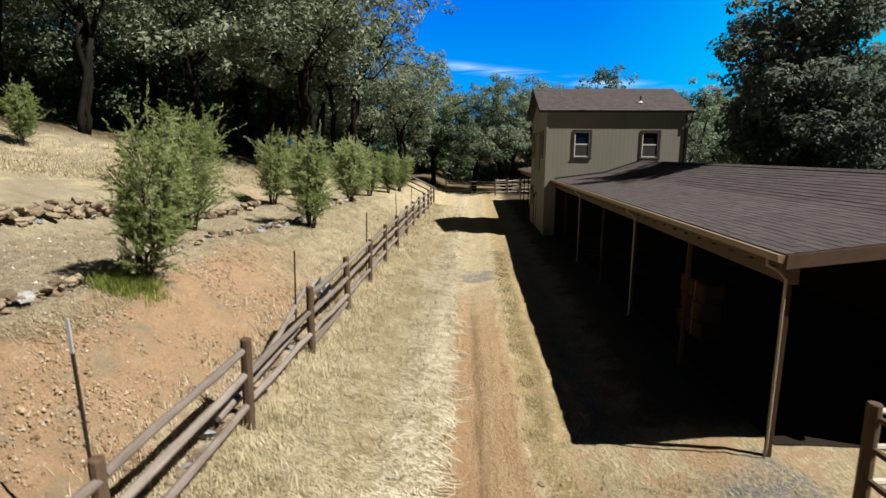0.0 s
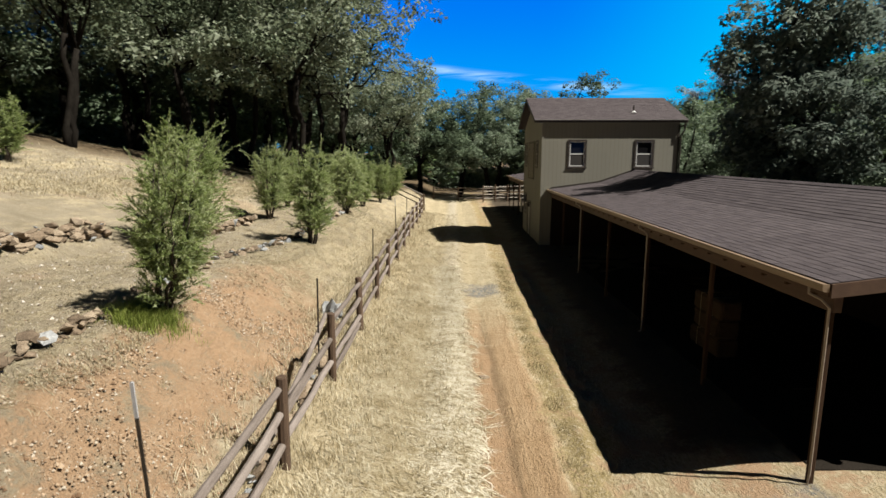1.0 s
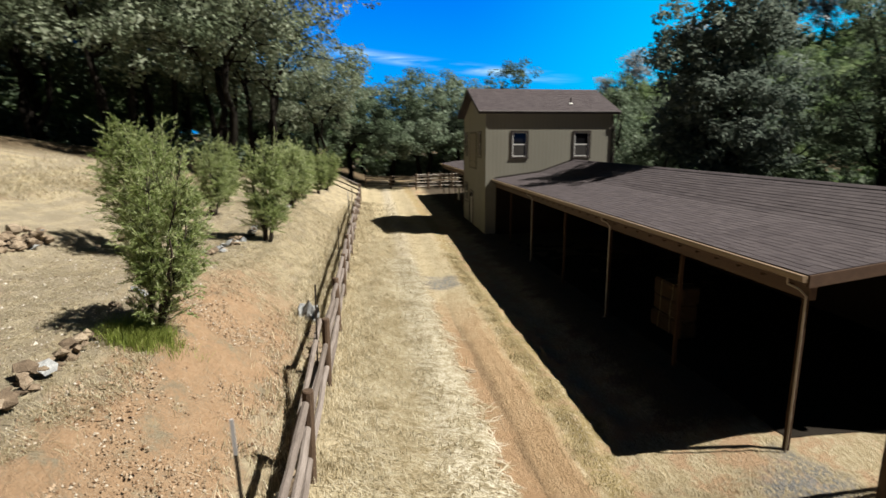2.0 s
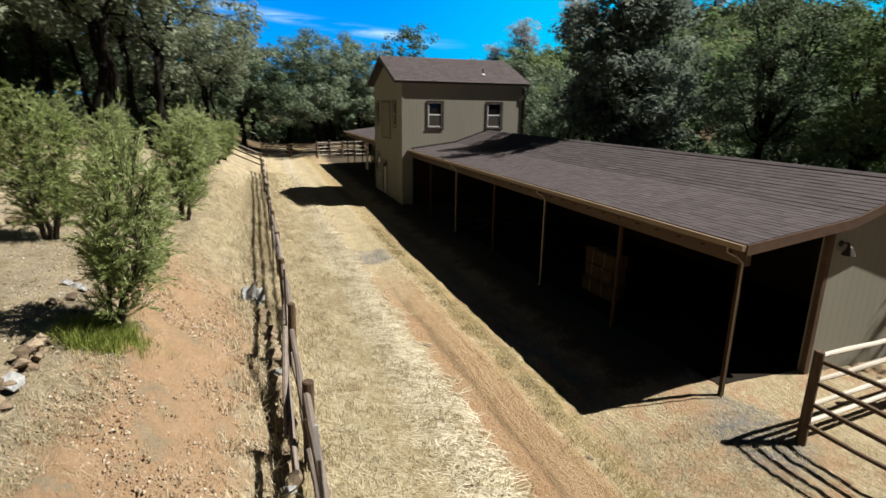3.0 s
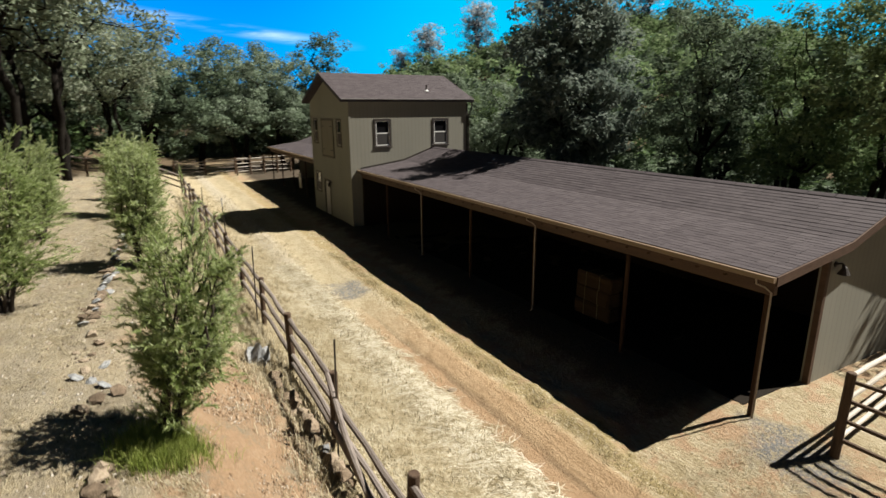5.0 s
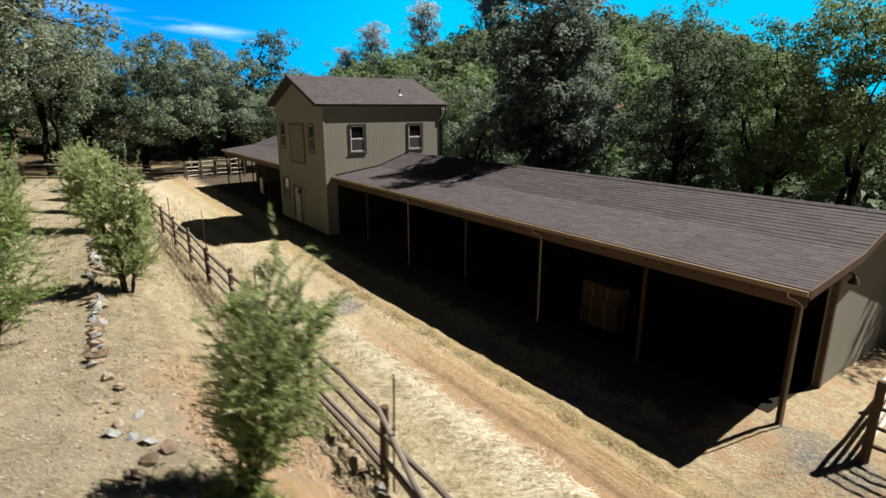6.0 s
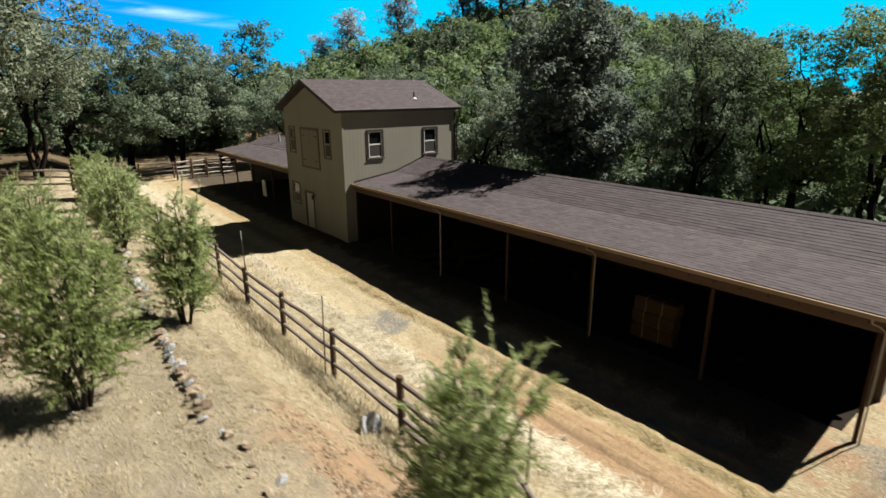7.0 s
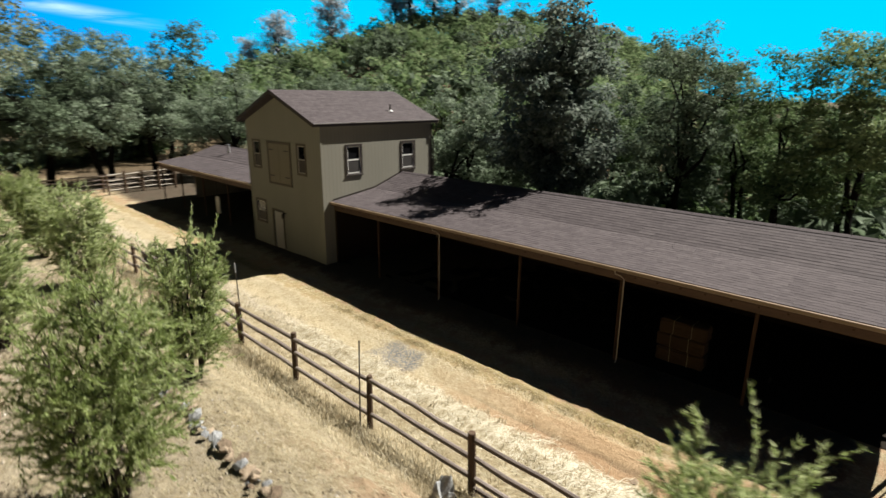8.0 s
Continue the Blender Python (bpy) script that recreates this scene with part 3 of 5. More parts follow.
    for y in spouts:
        pts = [(EAVE_X - 0.085, y + 0.22, EAVE_Z - 0.115), (EAVE_X - 0.085, y + 0.21, EAVE_Z - 0.21), (EAVE_X + 0.02, y + 0.1, EAVE_Z - 0.27), (EAVE_X + 0.065, y, EAVE_Z - 0.36), (EAVE_X + 0.075, y, 0.3), (EAVE_X + 0.06, y, 0.13), (EAVE_X - 0.12, y + 0.03, 0.05)]
        part("downspout", tube(bmesh.new(), pts, 0.018, 6), M_SPOUT, barn, "tan metal downspout with a kicked-out foot")
    return barn


POST_Y = [10.38, 13.65, 17.1, 20.6, 24.3, 27.8]
barn_s = stable_wing(10.2, 30.85, 10.5, 30.84, "stable_barn", "long open-fronted stable with brown shingled roof and dark shaded bays", POST_Y, [10.28, 17.0, 24.2], "south")
barn_n = stable_wing(37.4, 52.0, 37.41, 51.8, "stable_barn", "far stable wing with brown shingled roof beside the tower", [38.1 + 3.4 * i for i in range(5)], [], "north")

# ---- tower ----
tower = thing("two_storey_barn_tower", "two-storey grey-green sided tower with brown gable roof", "house")
TX0, TX1, TY0, TY1 = TOWER
T_EAVE, T_RIDGE, TYM = 6.38, 7.7, (TOWER[2] + TOWER[3]) / 2


def wall_with_holes(bm, u0, u1, z0, z1, holes, put):
    """Boxes round rectangular openings; put turns (u0, u1, z0, z1) into a box."""
    us = sorted({u0, u1, *[h[0] for h in holes], *[h[1] for h in holes]})
    for a, b in zip(us, us[1:]):
        zs = [z0]
        for h in sorted(h for h in holes if h[0] <= a and h[1] >= b):
            zs += [h[2], h[3]]
        zs.append(z1)
        for c, d in zip(zs[::2], zs[1::2]):
            if d - c > 1e-3:
                put(bm, a, b, c, d)
    bmesh.ops.remove_doubles(bm, verts=bm.verts, dist=1e-4)
    return bm


S_WIN = [(6.1, 6.86, 4.16, 5.39), (9.42, 10.22, 4.16, 5.39)]
W_HOLE = [(34.4, 35.3, 0.03, 2.05), (32.12, 32.72, 4.15, 5.4), (36.2, 36.8, 4.15, 5.4), (36.05, 36.9, 1.35, 2.4)]
part("south_wall", wall_with_holes(bmesh.new(), TX0 + 0.15, TX1 - 0.15, -0.1, T_EAVE, S_WIN, lambda bm, a, b, c, d: box(bm, a, b, TY0, TY0 + 0.15, c, d)), M_SIDING, tower)
part("west_wall", wall_with_holes(bmesh.new(), TY0, TY1, -0.1, T_EAVE, W_HOLE, lambda bm, a, b, c, d: box(bm, TX0, TX0 + 0.15, a, b, c, d)), M_SIDING, tower)
part("north_wall", box(bmesh.new(), TX0 + 0.15, TX1 - 0.15, TY1 - 0.15, TY1, -0.1, T_EAVE), M_SIDING, tower)
part("east_wall", box(bmesh.new(), TX1 - 0.15, TX1, TY0, TY1, -0.1, T_EAVE), M_SIDING, tower)
for x in (TX0, TX1 - 0.15):
    part("gable", prism(bmesh.new(), [(TY0, T_EAVE), (TY1, T_EAVE), (TYM, T_RIDGE - 0.1)], x, x + 0.15, "x"), M_SIDING, tower)
part("upper_floor", box(bmesh.new(), TX0 + 0.15, TX1 - 0.15, TY0 + 0.15, TY1 - 0.15, 2.9, 3.1), M_SHADE_WALL, tower)
OVER = 0.13
slope = (T_RIDGE - T_EAVE) / (TYM - TY0)
for sgn, y in ((-1, TY0 - OVER), (1, TY1 + OVER)):
    ze = T_EAVE - OVER * slope
    part("roof_slope", prism(bmesh.new(), [(y, ze), (TYM + sgn * 0.002, T_RIDGE), (TYM + sgn * 0.002, T_RIDGE + 0.14), (y, ze + 0.14)], TX0 - 0.4, TX1 + 0.3, "x"), M_SHINGLE, tower, "brown asphalt shingle roof slope")
    part("eave_fascia", box(bmesh.new(), TX0 - 0.42, TX1 + 0.32, *sorted((y + sgn * 0.003, y + sgn * 0.05)), ze - 0.03, ze + 0.13), M_TRIM, tower)
    for x in (TX0 - 0.435, TX1 + 0.303):
        part("barge_board", prism(bmesh.new(), [(y, ze - 0.03), (TYM + sgn * 0.002, T_RIDGE - 0.03), (TYM + sgn * 0.002, T_RIDGE + 0.145), (y, ze + 0.145)], x, x + 0.032, "x"), M_TRIM, tower)
part("eave_drip_edge", box(bmesh.new(), TX0 - 0.42, TX1 + 0.32, TY0 - OVER - 0.075, TY0 - OVER - 0.052, T_EAVE - OVER * slope + 0.09, T_EAVE - OVER * slope + 0.135), M_DRIP, tower, "pale metal drip edge on the eave")


def south_window(x0, x1, z0, z1):
    w = part("window", wall_with_holes(bmesh.new(), x0 - 0.09, x1 + 0.09, z0 - 0.11, z1 + 0.09, [(x0, x1, z0, z1)], lambda bm, a, b, c, d: box(bm, a, b, TY0 - 0.035, TY0 - 0.002, c, d)), M_TRIM, tower, "white double-hung window with dark brown trim")
    part("frame", wall_with_holes(bmesh.new(), x0, x1, z0, z1, [(x0 + 0.05, x1 - 0.05, z0 + 0.05, (z0 + z1) / 2 - 0.03), (x0 + 0.05, x1 - 0.05, (z0 + z1) / 2 + 0.03, z1 - 0.05)], lambda bm, a, b, c, d: box(bm, a, b, TY0 + 0.0, TY0 + 0.06, c, d)), M_WHITE, w, "white vinyl sash")
    part("sill", box(bmesh.new(), x0 - 0.12, x1 + 0.12, TY0 - 0.055, TY0 - 0.037, z0 - 0.1, z0 - 0.03, 0.006), M_TRIM, w)
    for c, d in ((z0 + 0.03, (z0 + z1) / 2), ((z0 + z1) / 2, z1 - 0.03)):
        part("pane", box(bmesh.new(), x0 + 0.03, x1 - 0.03, TY0 + 0.02 + (0.014 if c > z0 + 0.1 else 0), TY0 + 0.027 + (0.014 if c > z0 + 0.1 else 0), c, d), glass, w)
    part("screen", box(bmesh.new(), x0 + 0.05, x1 - 0.05, TY0 + 0.008, TY0 + 0.012, z0 + 0.05, (z0 + z1) / 2 - 0.03), M_SCREEN, w, "grey insect screen over the lower sash")


M_SCREEN = material("grey_insect_screen", [(0.0243, 0.022, 0.022), (0.0342, 0.0319, 0.0289)], 3, 90, 0.8, 0.1)
for h in S_WIN:
    south_window(*h)


# ---- rail fence along the yard ----
def wobble(a, b, n, amp, rng):
    a, b = Vector(a), Vector(b)
    return [a.lerp(b, i / n) + Vector(rng.normal(0, amp, 3)) * (0 if i in (0, n) else 1) for i in range(n + 1)]


def rail_fence(points, heights, height, label, post_r=0.075, rail_r=0.054, side=0.0, seed=1, skip=(), first=True, wood=None):
    """Round posts at the given places, with a rail at each height from post to post."""
    rng = np.random.default_rng(seed)
    f = thing("rail_fence", label, "fence")
    tops = []
    for n_, (x, y) in enumerate(points):
        z = gz(x, y)
        lean = rng.normal(0, 0.02, 2)
        h = height + rng.normal(0, 0.03)
        r = post_r * rng.uniform(0.9, 1.12)
        bm = tube(bmesh.new(), [(x, y, z - 0.15), (x + lean[0] * 0.5, y + lean[1] * 0.5, z + h * 0.5), (x + lean[0], y + lean[1], z + h - 0.015), (x + lean[0], y + lean[1], z + h)], [r, r * 0.97, r * 0.94, r * 0.8], 10)
        if n_ or first:
            part("post", bm, M_POST, f)
        else:
            bm.free()
        tops.append((x, y, z))
    for i, (a, b) in enumerate(zip(tops, tops[1:])):
        d = Vector((b[0] - a[0], b[1] - a[1], 0)).normalized()
        n = Vector((d.y, -d.x, 0)) * -side
        for k, hh in enumerate(heights):
            if (i, k) in skip:
                continue
            za, zb = a[2] + hh + rng.normal(0, 0.025), b[2] + hh + rng.normal(0, 0.025)
            off = n + d * 0.0
            p0 = Vector((a[0], a[1], za)) + off + d * 0.03
            p1 = Vector((b[0], b[1], zb)) + off - d * 0.03
            part("rail", tube(bmesh.new(), wobble(p0, p1, 4, 0.012, rng), [rail_r * rng.uniform(0.85, 1.1) for _ in range(5)], 8), wood or M_RAIL, f)
    return f


FX = -2.06
fence_y = [-7.93 + 3.03 * i for i in range(18)]
yard_fence = rail_fence([(FX + 0.02 * math.sin(i * 1.7), y) for i, y in enumerate(fence_y)], (0.38, 0.82, 1.2), 1.36, "weathered round post-and-rail fence along the dirt yard", seed=4, skip=((6, 2),))
zb = gz(FX, 13.3) + 0.16
part("rail", tube(bmesh.new(), [(FX, fence_y[7] + 0.03, zb), (FX + 0.02, fence_y[7] + 1.5, zb + 0.02), (FX, fence_y[8] - 0.03, zb + 0.03)], [0.05, 0.055, 0.048], 8), M_RAIL, yard_fence)
# one top rail has dropped at its southern end
part("fallen_rail", tube(bmesh.new(), [(FX - 0.1, 13.25, 1.65), (FX - 0.2, 12.05, 1.1), (FX - 0.28, 10.55, 0.7)], [0.045, 0.05, 0.045], 8), M_RAIL, yard_fence, "grey rail fallen from the fence top")
part("fallen_rail", tube(bmesh.new(), [(FX - 0.16, 12.95, 0.92), (FX - 0.2, 11.45, 0.8), (FX - 0.22, 9.75, 0.7)], [0.05, 0.052, 0.045], 8), M_RAIL, yard_fence, "grey rail fallen from the fence top")
rail_fence([(-2.06, 46.3), (-4.8, 47.6), (-7.6, 48.9), (-10.4, 50.2)], (0.4, 0.8, 1.2), 1.35, "weathered rail fence running into the oaks", seed=5)
rail_fence([(-1.8 + 2.6 * i, 59.5 - 0.12 * i) for i in range(5)], (0.35, 0.65, 0.95, 1.25), 1.4, "dark four-rail fence across the end of the yard", rail_r=0.05, seed=6)


def t_post(x, y, h, tip=0.3, lean=(0, 0), label="dark steel T-post with a white tip beside the fence"):
    t = thing("t_post", label, "fence post", "steel posts along the fence")
    z = gz(x, y)
    def bar(z0, z1):
        bm = bmesh.new()
        for a, b, c, d in ((-0.015, 0.015, -0.004, 0.004), (-0.004, 0.004, 0.004, 0.024)):
            box(bm, a, b, c, d, z0, z1)
        bmesh.ops.transform(bm, verts=bm.verts, matrix=Matrix.Translation((x, y, z)) @ Matrix.Rotation(lean[0], 4, "X") @ Matrix.Rotation(lean[1], 4, "Y"))
        return bm
    shaft = part("shaft", bar(-0.3, h - tip), M_TPOST, t)
    for k in range(4):
        part("stud", tube(bmesh.new(), [(x - 0.022, y - 0.006, z + 0.3 + 0.3 * k), (x + 0.022, y - 0.006, z + 0.3 + 0.3 * k)], 0.012, 5), M_TPOST, shaft)
    part("tip", bar(h - tip + 0.002, h), M_TPOST_TIP if tip > 0.15 else M_TPOST, t)
    return t


t_post(-2.13, 7.3, 2.55, 0.3, (0.02, -0.03))
for y in (12.75, 19.5, 31.5):
    t_post(-2.2, y, 2.1, 0.1, (0.01, 0.02), "dark steel T-post beside the fence")

# ---- trees ----
def leaf_cloud(name, centres, radii, counts, size, mat, rng, narrow=0.5, droop=0.0, flat=0.75, outward=0.0):
    """Small bent leaves scattered in soft clumps round the twig ends."""
    c = np.repeat(centres, counts, axis=0)
    r = np.repeat(radii, counts)[:, None]
    n = len(c)
    d = rng.normal(0, 1, (n, 3))
    d /= np.linalg.norm(d, axis=1, keepdims=True)
    p = c + d * r * (rng.uniform(0, 1, (n, 1)) ** (0.3 if outward else 0.45)) * np.array([1, 1, flat])
    u = rng.normal(0, 1, (n, 3)) + np.array([0, 0, -droop])
    u /= np.linalg.norm(u, axis=1, keepdims=True)
    if outward:
        # leaves face out of their clump and up, as they do towards the light
        face = d * outward + np.array([0, 0, 0.75]) + rng.normal(0, 0.55, (n, 3))
        u = np.cross(face, rng.normal(0, 1, (n, 3)))
        u /= np.linalg.norm(u, axis=1, keepdims=True) + 1e-9
        w = np.cross(face, u)
    else:
        w = np.cross(u, rng.normal(0, 1, (n, 3)))
    w /= np.linalg.norm(w, axis=1, keepdims=True) + 1e-9
    s = size * rng.uniform(0.6, 1.4, (n, 1))
    a = p - u * s * 0.5
    v = np.stack([a - w * s * narrow * 0.5, a + w * s * narrow * 0.5, p + u * s * 0.6], 1).reshape(-1, 3)
    me = bpy.data.meshes.new(name)
    me.vertices.add(3 * n)
    me.vertices.foreach_set("co", v.astype(np.float32).ravel())
    me.loops.add(3 * n)
    me.loops.foreach_set("vertex_index", np.arange(3 * n, dtype=np.int32))
    me.polygons.add(n)
    me.polygons.foreach_set("loop_start", np.arange(0, 3 * n, 3, dtype=np.int32))
    me.update(calc_edges=True)
    me.materials.append(mat)
    return me


def curve_to(a, b, rng, n=4, amp=0.08, lift=0.0):
    a, b = Vector(a), Vector(b)
    L = (b - a).length
    return [a.lerp(b, i / n) + Vector(rng.normal(0, amp * L, 3)) * math.sin(math.pi * i / n) * 0.7 + Vector((0, 0, lift * L * math.sin(math.pi * i / n))) for i in range(n + 1)]


def grow_oak(seed, height, spread, limbs, leaves, leaf_size, mat, trunk_r=0.22, fork=0.3, stems=1, bark=None, crown_low=0.35, clump=0.85):
    """Trunk and limbs as tapered tubes; leaves gathered round the twig ends."""
    rng = np.random.default_rng(seed)
    bm = bmesh.new()
    tips, sizes = [], []
    for s in range(stems):
        ang = rng.uniform(0, 6.28)
        base = Vector((math.cos(ang) * 0.25 * (stems > 1), math.sin(ang) * 0.25 * (stems > 1), -0.3))
        top = base + Vector((math.cos(ang) * spread * 0.22 * rng.uniform(0.3, 1), math.sin(ang) * spread * 0.22 * rng.uniform(0.3, 1), 0.3 + height * fork * rng.uniform(0.85, 1.2)))
        tube(bm, curve_to(base, top, rng, 5, 0.035), [trunk_r * 1.35, trunk_r * 1.05, trunk_r * 0.95, trunk_r * 0.9, trunk_r * 0.85, trunk_r * 0.8], 9)
        k = max(3, limbs // stems)
        for i in range(k):
            a = ang + 6.283 * (i + rng.uniform(-0.3, 0.3)) / k
            up = rng.uniform(crown_low, 0.97)
            rad = spread * (0.25 + 0.75 * math.sqrt(max(0.0, 1 - (max(up - 0.55, 0) / 0.45) ** 2))) * rng.uniform(0.45, 1.0)
            tip = Vector((top.x * 0.4 + math.cos(a) * rad, top.y * 0.4 + math.sin(a) * rad, height * up))
            pts = curve_to(top, tip, rng, 5, 0.09, 0.08)
            r0 = trunk_r * rng.uniform(0.4, 0.62)
            tube(bm, pts, [r0, r0 * 0.8, r0 * 0.6, r0 * 0.45, r0 * 0.3, r0 * 0.12], 5)
            tips.append(tip)
            sizes.append(1.0)
            for j in range(5):
                b0 = pts[rng.integers(2, 5)]
                t2 = b0 + Vector((rng.normal(0, 1), rng.normal(0, 1), rng.normal(0.3, 0.6))).normalized() * spread * rng.uniform(0.22, 0.45)
                t2.z = min(max(t2.z, height * crown_low * 0.75), height)
                tube(bm, curve_to(b0, t2, rng, 3, 0.1), [r0 * 0.38, r0 * 0.28, r0 * 0.18, r0 * 0.06], 3, False)
                tips.append(t2)
                sizes.append(rng.uniform(0.6, 1.0))
    tips = np.array([list(t) for t in tips])
    sizes = np.array(sizes)
    # each clump breaks into small sub-clumps, so that the outline is ragged and sky shows through
    sub = 5
    cen = np.repeat(tips, sub, axis=0) + rng.normal(0, 1, (len(tips) * sub, 3)) * np.repeat(sizes, sub)[:, None] * np.array([1, 1, 0.7]) * clump * 0.7
    rad = np.repeat(sizes, sub) * rng.uniform(0.3, 0.85, len(cen)) * clump
    counts = np.maximum(1, (rad ** 2 / (rad ** 2).sum() * leaves)).astype(int)
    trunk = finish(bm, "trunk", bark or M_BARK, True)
    return trunk, leaf_cloud("crown", cen, rad, counts, leaf_size, mat, rng, 0.6, 0.0, 0.7, 1.0)


def plant(kit, x, y, scale, turn, name, label, category, group, zscale=1.0, sink=0.1, lean=0.0, tilt=0.0):
    t = thing(name, label, category, group, at=(x, y, gz(x, y) - sink))
    t.matrix_basis = pose(x, y, gz(x, y) - sink, tilt, lean, 0) @ Matrix.Rotation(turn, 4, "Z") @ Matrix.Diagonal((scale, scale, scale * zscale, 1))
    piece("trunk", kit[0], t)
    piece("crown", kit[1], t)
    return t


OAKS = [
    grow_oak(11, 12.0, 5.2, 10, 20000, 0.19, M_OAK, 0.3, 0.3, crown_low=0.32, clump=1.15),
    grow_oak(12, 11.0, 4.6, 10, 20000, 0.19, M_OAK, 0.26, 0.3, stems=2, crown_low=0.33, clump=1.1),
    grow_oak(13, 10.0, 4.4, 9, 18000, 0.19, M_OAK, 0.22, 0.26, stems=3, crown_low=0.22, clump=1.05),
]
# the oaks of the western slope stand on several leaning stems under a high canopy
SLOPE = [
    grow_oak(14, 12.5, 5.2, 12, 15500, 0.19, M_OAK_SLOPE_LIGHT, 0.15, 0.36, stems=3, crown_low=0.42, clump=1.15),
    grow_oak(15, 12.0, 4.8, 12, 15000, 0.19, M_OAK_SLOPE_LIGHT, 0.13, 0.38, stems=4, crown_low=0.45, clump=1.1),
]
GREENS = [
    grow_oak(21, 11.0, 3.8, 10, 14000, 0.17, M_OAK_GREEN, 0.2, 0.3, stems=2, crown_low=0.25, clump=0.95),
    grow_oak(22, 12.0, 3.2, 10, 13000, 0.17, M_OAK_GREEN, 0.17, 0.35, stems=2, crown_low=0.3, clump=0.9),
]
# slim open trees behind the stable, with dark stems showing between the leaves
SLIM = [
    grow_oak(23, 10.0, 2.1, 9, 14000, 0.13, M_OAK_GREEN, 0.14, 0.42, stems=2, crown_low=0.42, clump=0.7),
    grow_oak(24, 11.0, 2.5, 10, 17000, 0.13, M_OAK, 0.17, 0.36, stems=1, crown_low=0.36, clump=0.75),
    grow_oak(26, 10.0, 2.0, 9, 13000, 0.13, M_OAK_GREEN, 0.12, 0.45, stems=3, crown_low=0.45, clump=0.7),
]
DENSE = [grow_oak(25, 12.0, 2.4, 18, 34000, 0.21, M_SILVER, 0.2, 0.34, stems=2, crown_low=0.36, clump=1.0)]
BACK = [
    grow_oak(61, 12.0, 5.0, 9, 7500, 0.265, M_OAK, 0.28, 0.3, crown_low=0.2, clump=1.2),
    grow_oak(62, 11.5, 4.0, 9, 7500, 0.25, M_OAK_GREEN, 0.2, 0.3, stems=2, crown_low=0.2, clump=1.1),
]
FAR = [
    grow_oak(31, 8.5, 4.2, 8, 1300, 0.64, M_HILL, 0.22, 0.3, crown_low=0.2, clump=1.2),
    grow_oak(32, 9.0, 4.4, 8, 850, 0.8, M_OAK, 0.22, 0.3, crown_low=0.2, clump=1.2),
]
SCRUB = [
    grow_oak(71, 2.6, 1.7, 6, 280, 0.43, M_OAK, 0.05, 0.15, stems=3, crown_low=0.12, clump=0.55),
    grow_oak(72, 2.2, 1.5, 6, 280, 0.41, M_OAK_GREEN, 0.05, 0.15, stems=3, crown_low=0.12, clump=0.5),
]
PINES = [grow_oak(41, 16.0, 3.6, 14, 3800, 0.42, M_PINE, 0.28, 0.35, crown_low=0.2, clump=1.6)]
rng = np.random.default_rng(77)
OAK_LABEL = "dark-trunked live oak with dusty grey-green leaves"
GREEN_LABEL = "tall slim oak with bright green leaves in the sun"


def row(kits, pts, lo, hi, jitter, label, group, name="oak_tree"):
    for i, (x, y) in enumerate(pts):
        k = kits[int(rng.integers(len(kits)))]
        plant(k, x + rng.normal(0, jitter), y + rng.normal(0, jitter), rng.uniform(lo, hi), rng.uniform(0, 6.28), name, label, "tree", group)


# woods on the slope west of the yard
plant(SLOPE[0], -10.3, 38.0, 1.36, 0.4, "oak_tree", OAK_LABEL, "tree", "oaks on the western slope")
row(SLOPE, [(-14.5, 34), (-18, 29), (-22, 27), (-25.5, 23), (-28, 17), (-29, 11), (-31, 4)], 1.1, 1.35, 0.6, OAK_LABEL, "oaks on the western slope")
row(SLOPE, [(-16, 46), (-26, 46), (-33, 41), (-33, 33), (-34, 25), (-35, 18), (-37, 10), (-37, 1), (-9, 46), (-13, 51)], 1.1, 1.5, 0.8, OAK_LABEL, "oaks on the western slope")
row(BACK[:1], [(-21, 52), (-32, 48), (-39, 41), (-42, 32), (-44, 21), (-45, 9), (-18, 56), (-27, 55), (-38, 48)], 1.2, 1.6, 1.0, OAK_LABEL, "oaks on the western slope")
# woods closing the yard's north end
row(OAKS[:2] + SLOPE[:1], [(-6.5, 56), (-3, 62), (1, 65), (5, 64.5), (9, 63), (-10, 60)], 0.95, 1.1, 0.8, OAK_LABEL, "oaks north of the yard")
row(BACK[:1], [(-15, 72), (-8, 80), (-2, 82), (4, 82.5), (10, 81), (16, 77), (-20, 67)], 1.0, 1.25, 1.0, OAK_LABEL, "oaks north of the yard")
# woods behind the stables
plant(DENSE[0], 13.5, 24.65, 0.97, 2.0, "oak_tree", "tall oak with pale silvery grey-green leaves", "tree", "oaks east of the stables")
row(GREENS + OAKS, [(18.5, 29.5), (17.5, 34), (16.5, 39), (17, 46), (17.5, 53), (15, 59)], 0.72, 0.9, 0.5, OAK_LABEL, "oaks east of the stables")
plant(OAKS[2], 20.8, 22.0, 0.78, 1.1, "oak_tree", OAK_LABEL, "tree", "oaks east of the stables")
SLIM_LABEL = "slim oak with dark stems and thin grey-green leaves"
for k, x, y, s in ((1, 16.0, 19.9, 0.95), (0, 16.4, 15.6, 0.97), (2, 16.8, 13.3, 1.0), (0, 19.8, 18.4, 0.94), (2, 17.2, 9.4, 0.98), (0, 17.6, 5.0, 0.97), (1, 18.5, 0.5, 0.88)):
    plant(SLIM[k], x, y, s, x * y, "oak_tree", SLIM_LABEL, "tree", "oaks east of the stables")
row(GREENS + OAKS[2:], [(22, 9.5), (21.5, 15.5), (22.5, 4), (22, -2), (23, -8)], 0.58, 0.7, 0.5, GREEN_LABEL, "oaks east of the stables")
